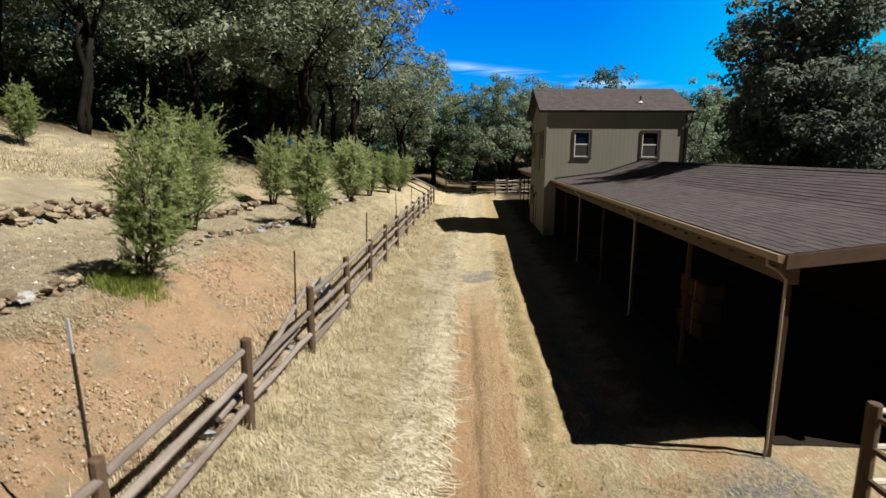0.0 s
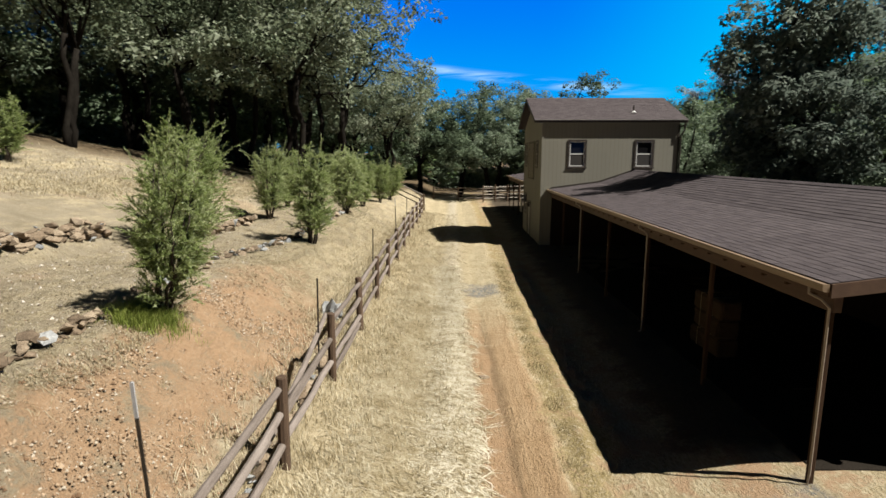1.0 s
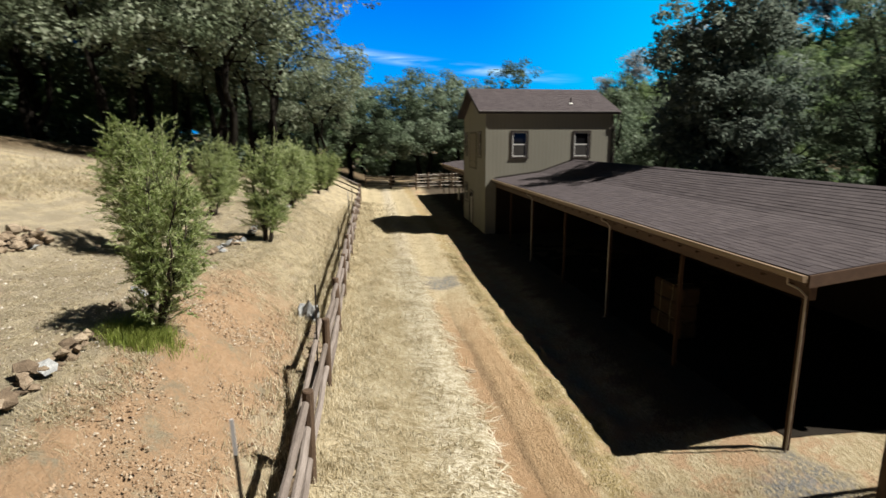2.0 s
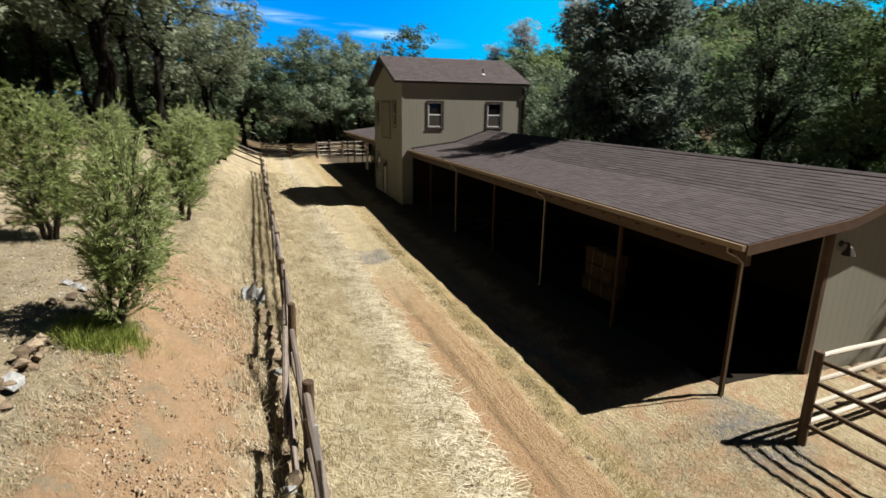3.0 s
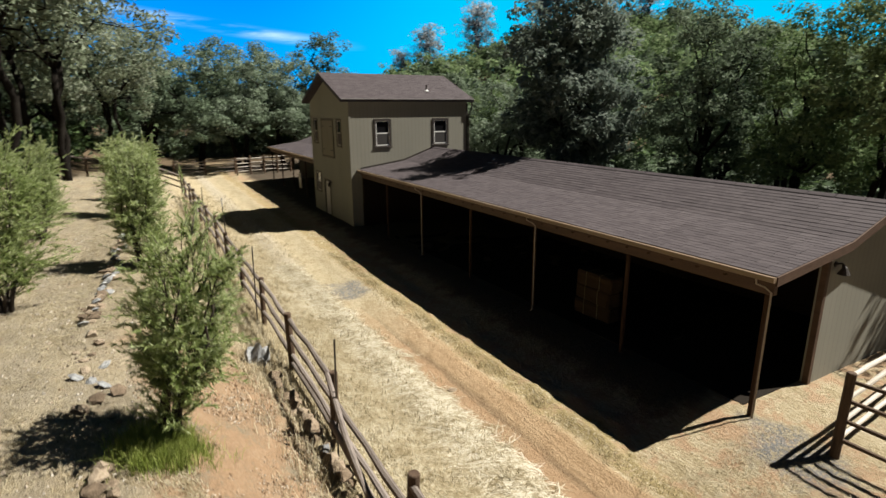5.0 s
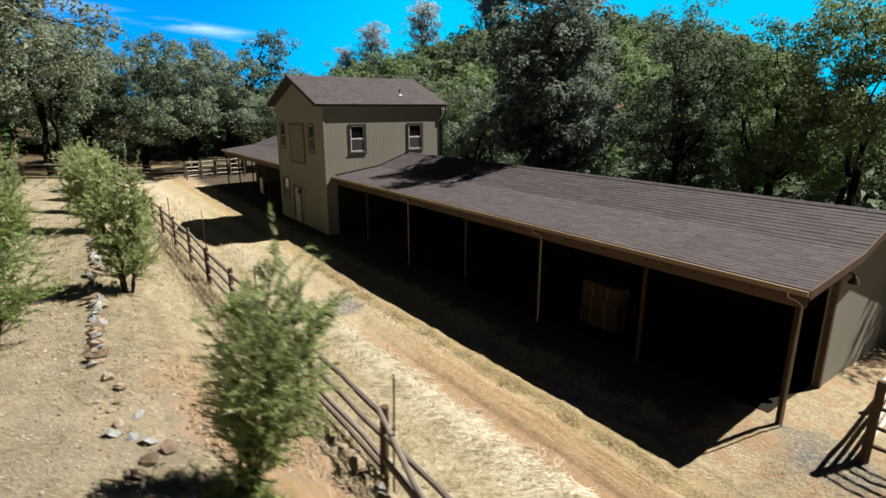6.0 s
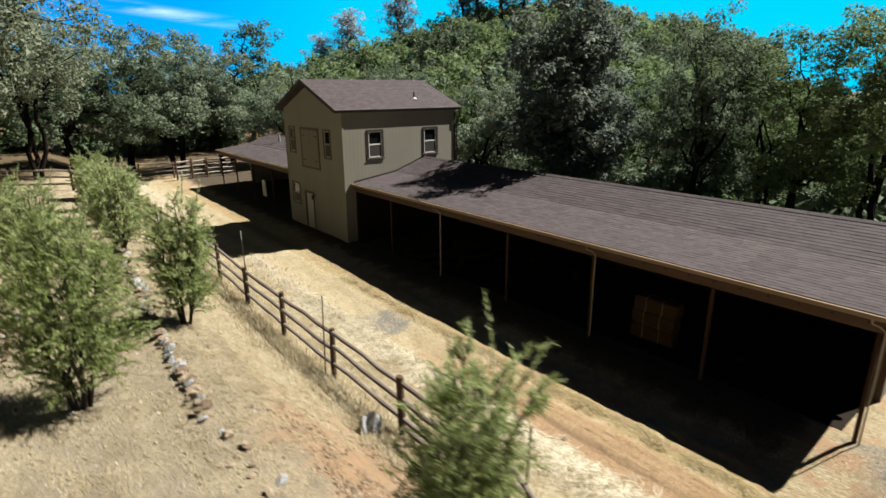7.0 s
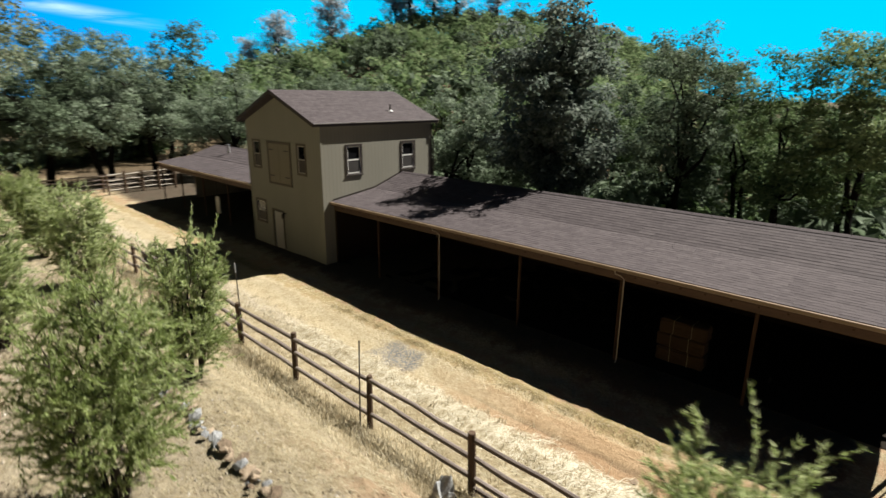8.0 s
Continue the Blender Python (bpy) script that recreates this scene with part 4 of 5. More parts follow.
row(GREENS + OAKS[2:], [(25, 27), (25.5, 19), (26, 13), (26.5, 7), (27, 1), (23, 33), (22, 40), (24, 47), (28, -5)], 0.6, 0.74, 0.7, GREEN_LABEL, "green oaks east of the stables")
row(BACK, [(30, 30), (31, 22), (31, 14), (32, 6), (33, -3), (29, 40), (28, 50), (26, 58), (22, 63)], 0.66, 0.78, 1.0, GREEN_LABEL, "green oaks east of the stables")
# the wooded hill, seen far off: crowns too many and too small to count
def woods(name, kits, pts, label, crowns_only=True):
    """Many far trees as one mass: the kits' leaves and trunks, moved and turned."""
    out = thing(name, label, "woods", kind="stuff")
    for pick, nm in ((1, "crowns"), (0, "trunks"))[:1 if crowns_only else 2]:
        by_kit = {}
        for x, y, s, a, k in pts:
            by_kit.setdefault(k, []).append((x, y, s, a))
        for k, places in by_kit.items():
            me = kits[k][pick]
            co = np.empty(len(me.vertices) * 3, np.float32)
            me.vertices.foreach_get("co", co)
            co = co.reshape(-1, 3)
            lv = np.empty(len(me.loops), np.int32)
            me.loops.foreach_get("vertex_index", lv)
            ls = np.empty(len(me.polygons), np.int32)
            me.polygons.foreach_get("loop_start", ls)
            V, LV, LS = [], [], []
            for n, (x, y, s, a) in enumerate(places):
                ca, sa = math.cos(a), math.sin(a)
                V.append(np.stack([(co[:, 0] * ca - co[:, 1] * sa) * s + x, (co[:, 0] * sa + co[:, 1] * ca) * s + y, co[:, 2] * s + gz(x, y) - 0.2], -1))
                LV.append(lv + n * len(co))
                LS.append(ls + n * len(lv))
            V, LV, LS = np.concatenate(V), np.concatenate(LV), np.concatenate(LS)
            big = bpy.data.meshes.new(nm)
            big.vertices.add(len(V))
            big.vertices.foreach_set("co", V.ravel())
            big.loops.add(len(LV))
            big.loops.foreach_set("vertex_index", LV)
            big.polygons.add(len(LS))
            big.polygons.foreach_set("loop_start", LS)
            big.update(calc_edges=True)
            big.materials.append(me.materials[0])
            tagged(piece(nm, big, out), kind="stuff")
    return out


hill = []
for d in np.arange(72, 192, 8.0):
    for az in np.arange(14, 70, math.degrees(8.0 / d)):
        a = radians(az)
        hill.append((-8 + d * math.sin(a) + rng.normal(0, 2), 10 + d * math.cos(a) + rng.normal(0, 2), rng.uniform(0.75, 1.15), rng.uniform(0, 6.28), int(rng.uniform() < 0.25)))
for d in np.arange(46, 80, 7.0):
    for az in np.arange(60, 90, math.degrees(6.0 / d)):
        a = radians(az)
        hill.append((-8 + d * math.sin(a) + rng.normal(0, 2), 10 + d * math.cos(a) + rng.normal(0, 2), rng.uniform(0.5, 0.68), rng.uniform(0, 6.28), int(rng.integers(2))))
west = []
for dd in np.arange(50, 100, 9.0):
    for az in np.arange(-75, 6, math.degrees(6.5 / dd)):
        a = radians(az)
        west.append((-8 + dd * math.sin(a) + rng.normal(0, 1.5), 10 + dd * math.cos(a) + rng.normal(0, 1.5), rng.uniform(0.95, 1.35), rng.uniform(0, 6.28), int(rng.integers(2))))
woods("slope_woods", FAR[::-1], [p for p in west if p[0] < -14 or p[1] > 76], "dark oak woods deep behind the slope")
scrub = [(rng.uniform(-52, -38), rng.uniform(4, 60)) for _ in range(90)] + [(rng.uniform(-14, 16), rng.uniform(80, 88)) for _ in range(60)] + [(rng.uniform(15, 34), rng.uniform(-8, 62)) for _ in range(190)]
scrub += [(rng.uniform(-34, -9), rng.uniform(52, 66)) for _ in range(70)] + [(rng.uniform(-62, -44), rng.uniform(6, 46)) for _ in range(100)]
scrub += [(rng.uniform(-66, -32), rng.uniform(46, 74)) for _ in range(90)] + [(rng.uniform(-66, -52), rng.uniform(0, 50)) for _ in range(70)]
scrub = [(x, y, rng.uniform(0.6, 1.5) * (1.6 if x < -40 else 1.0), rng.uniform(0, 6.28), int(rng.integers(2))) for x, y in scrub if not (x < -10 and y < 30 + (x + 16) * 0.9 and x > -30)]
woods("undergrowth", SCRUB, scrub, "dark scrubby undergrowth beneath the oaks")
woods("hill_woods", FAR, hill, "dense green oak woods covering the far hillside")
for k, (x, y, s) in enumerate(((60.7, 143.9, 0.85), (67.3, 140.3, 1.1), (78.2, 133.2, 1.2), (90.4, 123.2, 1.3), (94.3, 119.7, 1.6), (98, 116, 1.55), (101.7, 112.3, 1.35), (109, 103, 1.15))):
    plant(PINES[0], x, y, s, k * 2.1, "pine_tree", "grey foothill pine above the oaks", "tree", "pines on the hill")


# ---- young olive trees on the terraces ----
def grow_olive(seed, height, width, leaves, sprigs=5, bare=0.17, leaf=0.07):
    """Several upright stems; long thin shoots all the way up, clothed in narrow leaves that point along them."""
    rng = np.random.default_rng(seed)
    bm = bmesh.new()
    P, D = [], []

    def shoot(b0, d0, length, r0):
        bend = Vector((rng.normal(0, 0.25), rng.normal(0, 0.25), rng.uniform(-0.35, 0.25)))
        pts = [b0 + d0 * length * f + bend * length * f * f for f in (0, 0.35, 0.7, 1.0)]
        if r0 > 0.005:
            tube(bm, pts, [r0, r0 * 0.75, r0 * 0.5, r0 * 0.2], 4, False)
        n = max(4, int(length / 0.008))
        for f in rng.uniform(0.12, 1.04, n):
            P.append(list(b0 + d0 * length * f + bend * length * f * f))
            D.append(list((d0 + bend * 2 * f).normalized()))

    for s in range(7):
        a = s * 0.9 + rng.uniform(-0.3, 0.3)
        base = Vector((math.cos(a) * 0.07, math.sin(a) * 0.07, -0.1))
        k = width * 0.27 * rng.uniform(0.4, 1.2)
        top = Vector((math.cos(a) * k, math.sin(a) * k, height * rng.uniform(0.74, 0.95)))
        pts = curve_to(base, top, rng, 8, 0.035)
        tube(bm, pts, [0.035, 0.03, 0.027, 0.024, 0.02, 0.016, 0.012, 0.008, 0.004], 6)
        for j in range(46):
            f = rng.uniform(bare, 1.0)
            b0 = pts[int(f * 8)].lerp(pts[min(8, int(f * 8) + 1)], rng.uniform(0, 1))
            a2 = a + rng.normal(0, 1.2)
            reach = width * 0.36 * (0.22 + 0.66 * math.sin(3.1 * f ** 0.8)) * rng.uniform(0.5, 1.4)
            d0 = Vector((math.cos(a2), math.sin(a2), rng.uniform(0.35, 1.5))).normalized()
            shoot(b0, d0, reach, 0.008)
            for q in range(3):
                b1 = b0 + d0 * reach * rng.uniform(0.3, 0.9)
                d1 = (d0 + Vector(rng.normal(0, 0.55, 3))).normalized()
                shoot(b1, d1, reach * rng.uniform(0.35, 0.7), 0.004)
    for j in range(sprigs):
        a = rng.uniform(0, 6.28)
        k = width * rng.uniform(0.05, 0.3)
        b0 = Vector((math.cos(a) * k, math.sin(a) * k, height * rng.uniform(0.5, 0.86)))
        shoot(b0, Vector((math.cos(a) * 0.35, math.sin(a) * 0.35, 1)).normalized(), rng.uniform(0.4, 0.85), 0.006)
    P, D = np.array(P), np.array(D)
    keep = rng.permutation(len(P))[:leaves]
    P, D = P[keep], D[keep]
    n = len(P)
    d = D + rng.normal(0, 0.42, (n, 3))
    d /= np.linalg.norm(d, axis=1, keepdims=True)
    w = np.cross(d, rng.normal(0, 1, (n, 3)))
    w /= np.linalg.norm(w, axis=1, keepdims=True) + 1e-9
    P = P + w * rng.uniform(-0.02, 0.02, (n, 1))
    s = leaf * rng.uniform(0.55, 1.35, (n, 1))
    v = np.stack([P - w * s * 0.1, P + w * s * 0.1, P + d * s], 1).reshape(-1, 3)
    me = bpy.data.meshes.new("crown")
    me.vertices.add(3 * n)
    me.vertices.foreach_set("co", v.astype(np.float32).ravel())
    me.loops.add(3 * n)
    me.loops.foreach_set("vertex_index", np.arange(3 * n, dtype=np.int32))
    me.polygons.add(n)
    me.polygons.foreach_set("loop_start", np.arange(0, 3 * n, 3, dtype=np.int32))
    me.update(calc_edges=True)
    me.materials.append(M_OLIVE)
    return finish(bm, "trunk", M_BARK_PALE, True), me


OLIVES = [grow_olive(51, 3.05, 1.38, 50000, 16, 0.19), grow_olive(52, 3.2, 2.0, 42000, 18), grow_olive(53, 2.95, 1.55, 40000, 16)]
# those far up the yard carry fewer, larger leaves
FAR_OLIVES = [grow_olive(51, 3.05, 1.38, 18000, 12, 0.19, 0.115), grow_olive(52, 3.2, 2.0, 22000, 14, 0.17, 0.115), grow_olive(53, 2.95, 1.55, 18000, 12, 0.17, 0.115)]
OLIVE_LABEL = "young multi-stemmed olive tree on the dry terrace"
for i, (x, y, s, k) in enumerate(((-4.55, 11.95, 1.0, 0), (-7.2, 18.5, 1.2, 1), (-4.7, 22.0, 1.17, 2), (-7.4, 25.6, 1.05, 2), (-4.95, 29.3, 1.05, 1), (-5.0, 34.5, 0.95, 2), (-4.6, 39.0, 0.95, 0), (-4.4, 43.0, 0.9, 1), (-8.0, 30.0, 0.9, 2), (-15.7, 22.6, 0.8, 2))):
    plant((FAR_OLIVES if y > 28 or x < -12 else OLIVES)[k], x, y, s, i * 1.3, "olive_tree", OLIVE_LABEL, "tree", "olive trees on the terraces", sink=0.03, lean=13 if i == 0 else 3, tilt=6 if i == 0 else 0)

# ---- tower: west front and fittings ----
M_WEST_TRIM = material("faded_brown_trim", [(0.0646, 0.0532, 0.0365), (0.0836, 0.0699, 0.0502)], 2, 50, 0.7)


def west_window(y0, y1, z0, z1, blind):
    w = part("window", wall_with_holes(bmesh.new(), y0 - 0.09, y1 + 0.09, z0 - 0.1, z1 + 0.09, [(y0, y1, z0, z1)], lambda bm, a, b, c, d: box(bm, TX0 - 0.03, TX0 - 0.002, a, b, c, d)), M_WEST_TRIM, tower, "small window with brown trim in the shaded west wall")
    mid = (z0 + z1) / 2
    # sash takes the darker door paint; the wall's shade is in that colour
    part("frame", wall_with_holes(bmesh.new(), y0, y1, z0, z1, [(y0 + 0.045, y1 - 0.045, z0 + 0.045, mid - 0.025), (y0 + 0.045, y1 - 0.045, mid + 0.025, z1 - 0.045)], lambda bm, a, b, c, d: box(bm, TX0 + 0.0, TX0 + 0.06, a, b, c, d)), M_DOOR, w, "white vinyl sash darkened for the west wall's shade")
    part("screen", box(bmesh.new(), TX0 + 0.018, TX0 + 0.024, y0 + 0.04, y1 - 0.04, z0 + 0.04, mid - 0.02), M_TRIM, w, "brown insect screen")
    part("pane", box(bmesh.new(), TX0 + 0.034, TX0 + 0.04, y0 + 0.03, y1 - 0.03, mid - 0.01, z1 - 0.03), glass, w)
    if blind:
        part("blind", box(bmesh.new(), TX0 + 0.05, TX0 + 0.055, y0 + 0.04, y1 - 0.04, mid - 0.0, z1 - 0.02), M_WHITE, w, "white pulled blind behind the glass")


west_window(32.12, 32.72, 4.15, 5.4, False)
west_window(36.2, 36.8, 4.15, 5.4, False)
west_window(36.05, 36.9, 1.35, 2.4, True)
# loft doors
M_LOFT = material("brown_loft_door_paint", [(0.135, 0.118, 0.084), (0.16, 0.141, 0.102)], 2, 50, 0.7, stretch=(1, 6, 0.5))
loft = part("loft_door", box(bmesh.new(), TX0 - 0.03, TX0 - 0.003, 33.42, 34.36, 3.5, 5.36), M_LOFT, tower, "closed brown loft door leaf")
loft2 = part("loft_door", box(bmesh.new(), TX0 - 0.03, TX0 - 0.003, 34.37, 35.3, 3.5, 5.36), M_LOFT, tower, "closed brown loft door leaf")
for y0, y1, z0, z1 in ((33.3, 33.415, 3.4, 5.48), (35.305, 35.42, 3.4, 5.48), (33.42, 35.3, 5.365, 5.48), (33.42, 35.3, 3.4, 3.495)):
    part("door_trim", box(bmesh.new(), TX0 - 0.04, TX0 - 0.003, y0, y1, z0, z1, 0.005), M_WEST_TRIM, tower)
for leaf, y in ((loft, 33.5), (loft2, 35.22)):
    for z in (3.8, 5.05):
        part("hinge", box(bmesh.new(), TX0 - 0.04, TX0 - 0.031, min(y, y + (0.35 if y < 34 else -0.35)), max(y, y + (0.35 if y < 34 else -0.35)), z, z + 0.05), M_TRIM, leaf)
# entrance door, lamp, step
door = part("door", box(bmesh.new(), TX0 + 0.02, TX0 + 0.065, 34.44, 35.26, 0.05, 2.01, 0.004), M_DOOR, tower, "closed off-white entrance door")
for z0, z1 in ((0.25, 0.9), (1.05, 1.85)):
    for y0, y1 in ((34.53, 34.81), (34.89, 35.17)):
        part("panel", box(bmesh.new(), TX0 + 0.012, TX0 + 0.019, y0, y1, z0, z1, 0.003), M_DOOR, door)
part("handle", tube(bmesh.new(), [(TX0 + 0.02, 34.52, 1.0), (TX0 - 0.04, 34.52, 1.0), (TX0 - 0.045, 34.62, 1.0)], 0.012, 6), M_GALV, door, "metal lever handle")
for y0, y1, z0, z1 in ((34.3, 34.398, 0.0, 2.15), (35.302, 35.4, 0.0, 2.15), (34.4, 35.3, 2.055, 2.15)):
    part("door_trim", box(bmesh.new(), TX0 - 0.03, TX0 - 0.002, y0, y1, z0, z1, 0.004), M_WEST_TRIM, tower)
part("wall_lamp", tube(bmesh.new(), [(TX0 - 0.003, 34.15, 2.02), (TX0 - 0.1, 34.15, 2.06), (TX0 - 0.16, 34.15, 1.98), (TX0 - 0.16, 34.15, 1.82)], [0.03, 0.025, 0.08, 0.06], 8), M_TRIM, tower, "small dark lamp beside the door")
part("door_step", box(bmesh.new(), TX0 - 0.9, TX0 - 0.01, 34.25, 35.45, -0.05, 0.06, 0.015), M_GALV, tower, "low concrete step")
# corner boards, downspout, roof vent, flashing
for x, y in ((TX0 - 0.022, TY0 - 0.022), (TX1 - 0.07, TY0 - 0.022), (TX0 - 0.022, TY1 - 0.07)):
    part("corner_board", box(bmesh.new(), x, x + 0.092, y, y + 0.092, -0.05, T_EAVE - 0.16), M_TRIM if x > 6 else M_SIDING, tower)
part("downspout", tube(bmesh.new(), [(TX1 + 0.2, TY0 - OVER - 0.02, T_EAVE - OVER * slope - 0.02), (TX1 + 0.2, TY0 - OVER - 0.02, T_EAVE - 0.4), (TX1 + 0.06, TY0 - 0.06, T_EAVE - 0.75), (TX1 + 0.06, TY0 - 0.06, 0.05)], 0.04, 6), M_TRIM, tower, "dark downspout at the wall corner")
vz = T_EAVE + (31.7 - TY0) * slope + 0.14
vent = part("roof_vent", tube(bmesh.new(), [(9.45, 31.7, vz - 0.1), (9.45, 31.7, vz + 0.33)], 0.04, 8), M_TRIM, tower, "dark plumbing vent pipe on the roof")
part("flashing", tube(bmesh.new(), [(9.45, 31.67, vz - 0.02), (9.45, 31.69, vz + 0.08)], [0.14, 0.045], 8), M_WHITE, vent, "white flashing boot")
part("wall_flashing", prism(bmesh.new(), [(x, roof_z(x) + 0.015) for x in (5.22, BREAK_X, RIDGE_X)] + [(x, roof_z(x) + 0.07) for x in (RIDGE_X, BREAK_X, 5.22)], TY0 - 0.012, TY0 - 0.003), M_TRIM, tower, "dark flashing where roof meets wall")
# chimney pipe on the far wing
part("roof_vent", tube(bmesh.new(), [(8.6, 48.0, roof_z(8.6) - 0.05), (8.6, 48.0, roof_z(8.6) + 0.55), (8.6, 48.0, roof_z(8.6) + 0.6)], [0.09, 0.09, 0.14], 8), M_GALV, barn_n, "pale metal flue on the far roof")

# lamp on the south gable
lamp = part("gable_lamp", tube(bmesh.new(), [(7.84, 10.495, 2.78), (7.84, 10.37, 2.82), (7.84, 10.32, 2.74), (7.84, 10.32, 2.6)], [0.02, 0.02, 0.05, 0.12], 10), M_TRIM, barn_s, "black barn lamp on the gable wall")
part("back_plate", tube(bmesh.new(), [(7.84, 10.498, 2.78), (7.84, 10.48, 2.78)], 0.06, 10), M_TRIM, lamp)

# ---- stable bays: hay, pale panel on the far wing ----

def hay_bale(x, y, z, turn):
    h = thing("hay_bale", "tan rectangular hay bale stacked in the stable bay", "hay bale", "hay bales in the stable")
    bm = box(bmesh.new(), -0.24, 0.24, -0.66, 0.66, 0, 0.43, 0.05)
    bmesh.ops.subdivide_edges(bm, edges=bm.edges, cuts=2, use_grid_fill=True)
    r = np.random.default_rng(int(z * 100) + 5)
    for v in bm.verts:
        v.co += Vector(r.normal(0, 0.008, 3))
    part("bale", bm, M_HAY, h)
    for dy in (-0.25, 0.25):
        part("twine", tube(bmesh.new(), [(-0.255, dy, 0.02), (-0.255, dy, 0.44), (0.255, dy, 0.44), (0.255, dy, 0.02)], 0.006, 4), M_STRAW, h)
    h.matrix_basis = pose(x, y, z, 0, 0, turn)


hay_bale(6.4, 15.6, 0.172, 2)
hay_bale(6.43, 15.62, 0.602, -2)
hay_bale(6.42, 15.58, 1.032, 1)
# stands for a white sign-like panel, built as a hanging sheet
notice = thing("pale_panel", "pale hanging panel by the far stable front", "sack")
sack = bmesh.new()
box(sack, 5.24, 5.32, 42.7, 43.25, 0.65, 1.7, 0.03)
part("panel_sheet", sack, M_DOOR, notice)
part("hook", tube(bmesh.new(), [(5.28, 42.97, 1.69), (5.28, 42.97, 2.56)], 0.012, 5), M_TRIM, notice)

# ---- corral fence at the stable's corner ----
# bleached rail wood, paler still: sunlight on it is put into the colour
M_LIT_RAIL = material("bleached_lit_rail_wood", [(0.26, 0.23, 0.19), (0.38, 0.345, 0.295), (0.47, 0.44, 0.39)], 3, 45, 0.85, 0.5, 0.01, obj=0.2, stretch=(0.7, 6, 6))
M_BROWN_RAIL = material("brown_rail_wood", [(0.05, 0.032, 0.02), (0.09, 0.06, 0.038), (0.13, 0.092, 0.064)], 3, 45, 0.85, 0.5, 0.01, obj=0.2, stretch=(6, 0.7, 6))


def corral(points, label, seed, first=True, wood=None):
    return rail_fence(points, (0.38, 0.75, 1.12, 1.52), 1.7, label, 0.075, 0.042, 0.0, seed, (), first, wood)


corral([(5.6, 9.0), (8.5, 9.2), (11.4, 9.4), (14.3, 9.6)], "four-rail corral fence, bleached round rails with sunlight in their colour", 8, True, M_LIT_RAIL)
corral([(5.6, 8.98), (5.75, 6.0), (5.9, 2.8), (6.05, -0.2), (6.2, -3.2)], "four-rail corral fence with brown round rails", 9, False, M_BROWN_RAIL)
corral([(3.3, 57.6), (4.5, 57.5), (5.7, 57.4), (6.9, 57.3), (8.1, 57.2)], "corral panel beside the far stable with sunlight in its colour", 10, True, M_LIT_RAIL)
t_post(-2.05, 25.3, 2.6, 0.3, (0.02, -0.02), "dark steel T-post with a pale tip in the yard")

# ---- stones ----
def stone_mesh(seed, flat):
    r = np.random.default_rng(seed)
    bm = bmesh.new()
    bmesh.ops.create_icosphere(bm, subdivisions=1, radius=0.56)
    for v in bm.verts:
        v.co = Vector((v.co.x * r.uniform(0.85, 1.2), v.co.y * r.uniform(0.75, 1.1), v.co.z * flat * r.uniform(0.8, 1.1)))
    for d in r.normal(0, 1, (8, 3)):
        n = Vector(d).normalized()
        lim = r.uniform(0.27, 0.36) * (flat if abs(n.z) > 0.6 else 1)
        for v in bm.verts:
            ex = v.co.dot(n) - lim
            if ex > 0:
                v.co -= n * ex
    bmesh.ops.recalc_face_normals(bm, faces=bm.faces)
    me = bpy.data.meshes.new("stone")
    bm.to_mesh(me)
    bm.free()
    return me


STONES = []
for i in range(8):
    me = stone_mesh(100 + i, 0.55 + 0.08 * (i % 4))
    me.materials.append(M_ROCK if i else M_ROCK_BLUE)
    STONES.append(me)


def stone_wall(path, n, size, spread, layers, label, seed, pale=0.07):
    """Dry-laid field stones along a line; each stone is a piece of the wall."""
    r = np.random.default_rng(seed)
    w = thing("stone_wall", label, "stone wall")
    P = np.array(path, float)
    L = np.r_[0, np.cumsum(np.linalg.norm(np.diff(P, axis=0), axis=1))]
    for i in range(n):
        s = L[-1] * (i + r.uniform(-0.3, 0.3)) / n
        x, y = np.interp(s, L, P[:, 0]) + r.normal(0, spread), np.interp(s, L, P[:, 1])
        k = size * r.uniform(0.55, 1.35)
        lay = int(r.integers(layers))
        m = pose(x, y, gz(x, y) + 0.14 * k + lay * size * 0.42, r.uniform(-14, 14), r.uniform(-14, 14), r.uniform(0, 360)) @ Matrix.Diagonal((k, k, k * r.uniform(0.8, 1.15), 1))
        piece("stone", STONES[0 if r.uniform() < pale else int(r.integers(1, len(STONES)))], w, m)
    return w


stone_wall([(-5.0, 4.5), (-5.1, 8.0), (-5.2, 11.0), (-5.22, 11.5)], 96, 0.24, 0.06, 2, "low dry-laid stone edging on the first terrace", 1)
stone_wall([(-5.7, 16.6), (-5.6, 18.0), (-5.5, 21.0), (-5.2, 25.5), (-4.95, 30.5)], 130, 0.24, 0.07, 2, "row of small pale stones along the terrace edge", 2, 0.45)
stone_wall([(-5.25, 12.1), (-5.4, 13.8), (-5.66, 16.3)], 18, 0.2, 0.12, 1, "few small stones lost from the terrace edging", 6, 0.4)
stone_wall([(-8.7, 6.0), (-8.9, 10.0), (-9.15, 15.0), (-9.15, 17.6)], 250, 0.29, 0.1, 3, "dry stone retaining wall between the terraces", 3)
stone_wall([(-8.6, 20.5), (-8.2, 23.0), (-7.9, 25.0)], 60, 0.34, 0.13, 2, "tumbled end of the dry stone wall", 4)
stone_wall([(-2.3, 4.0), (-2.32, 10.0), (-2.42, 13.5), (-2.6, 15.9)], 74, 0.34, 0.07, 1, "row of flat stones at the foot of the bank", 5)
bmr = bmesh.new()
rr = np.random.default_rng(8)
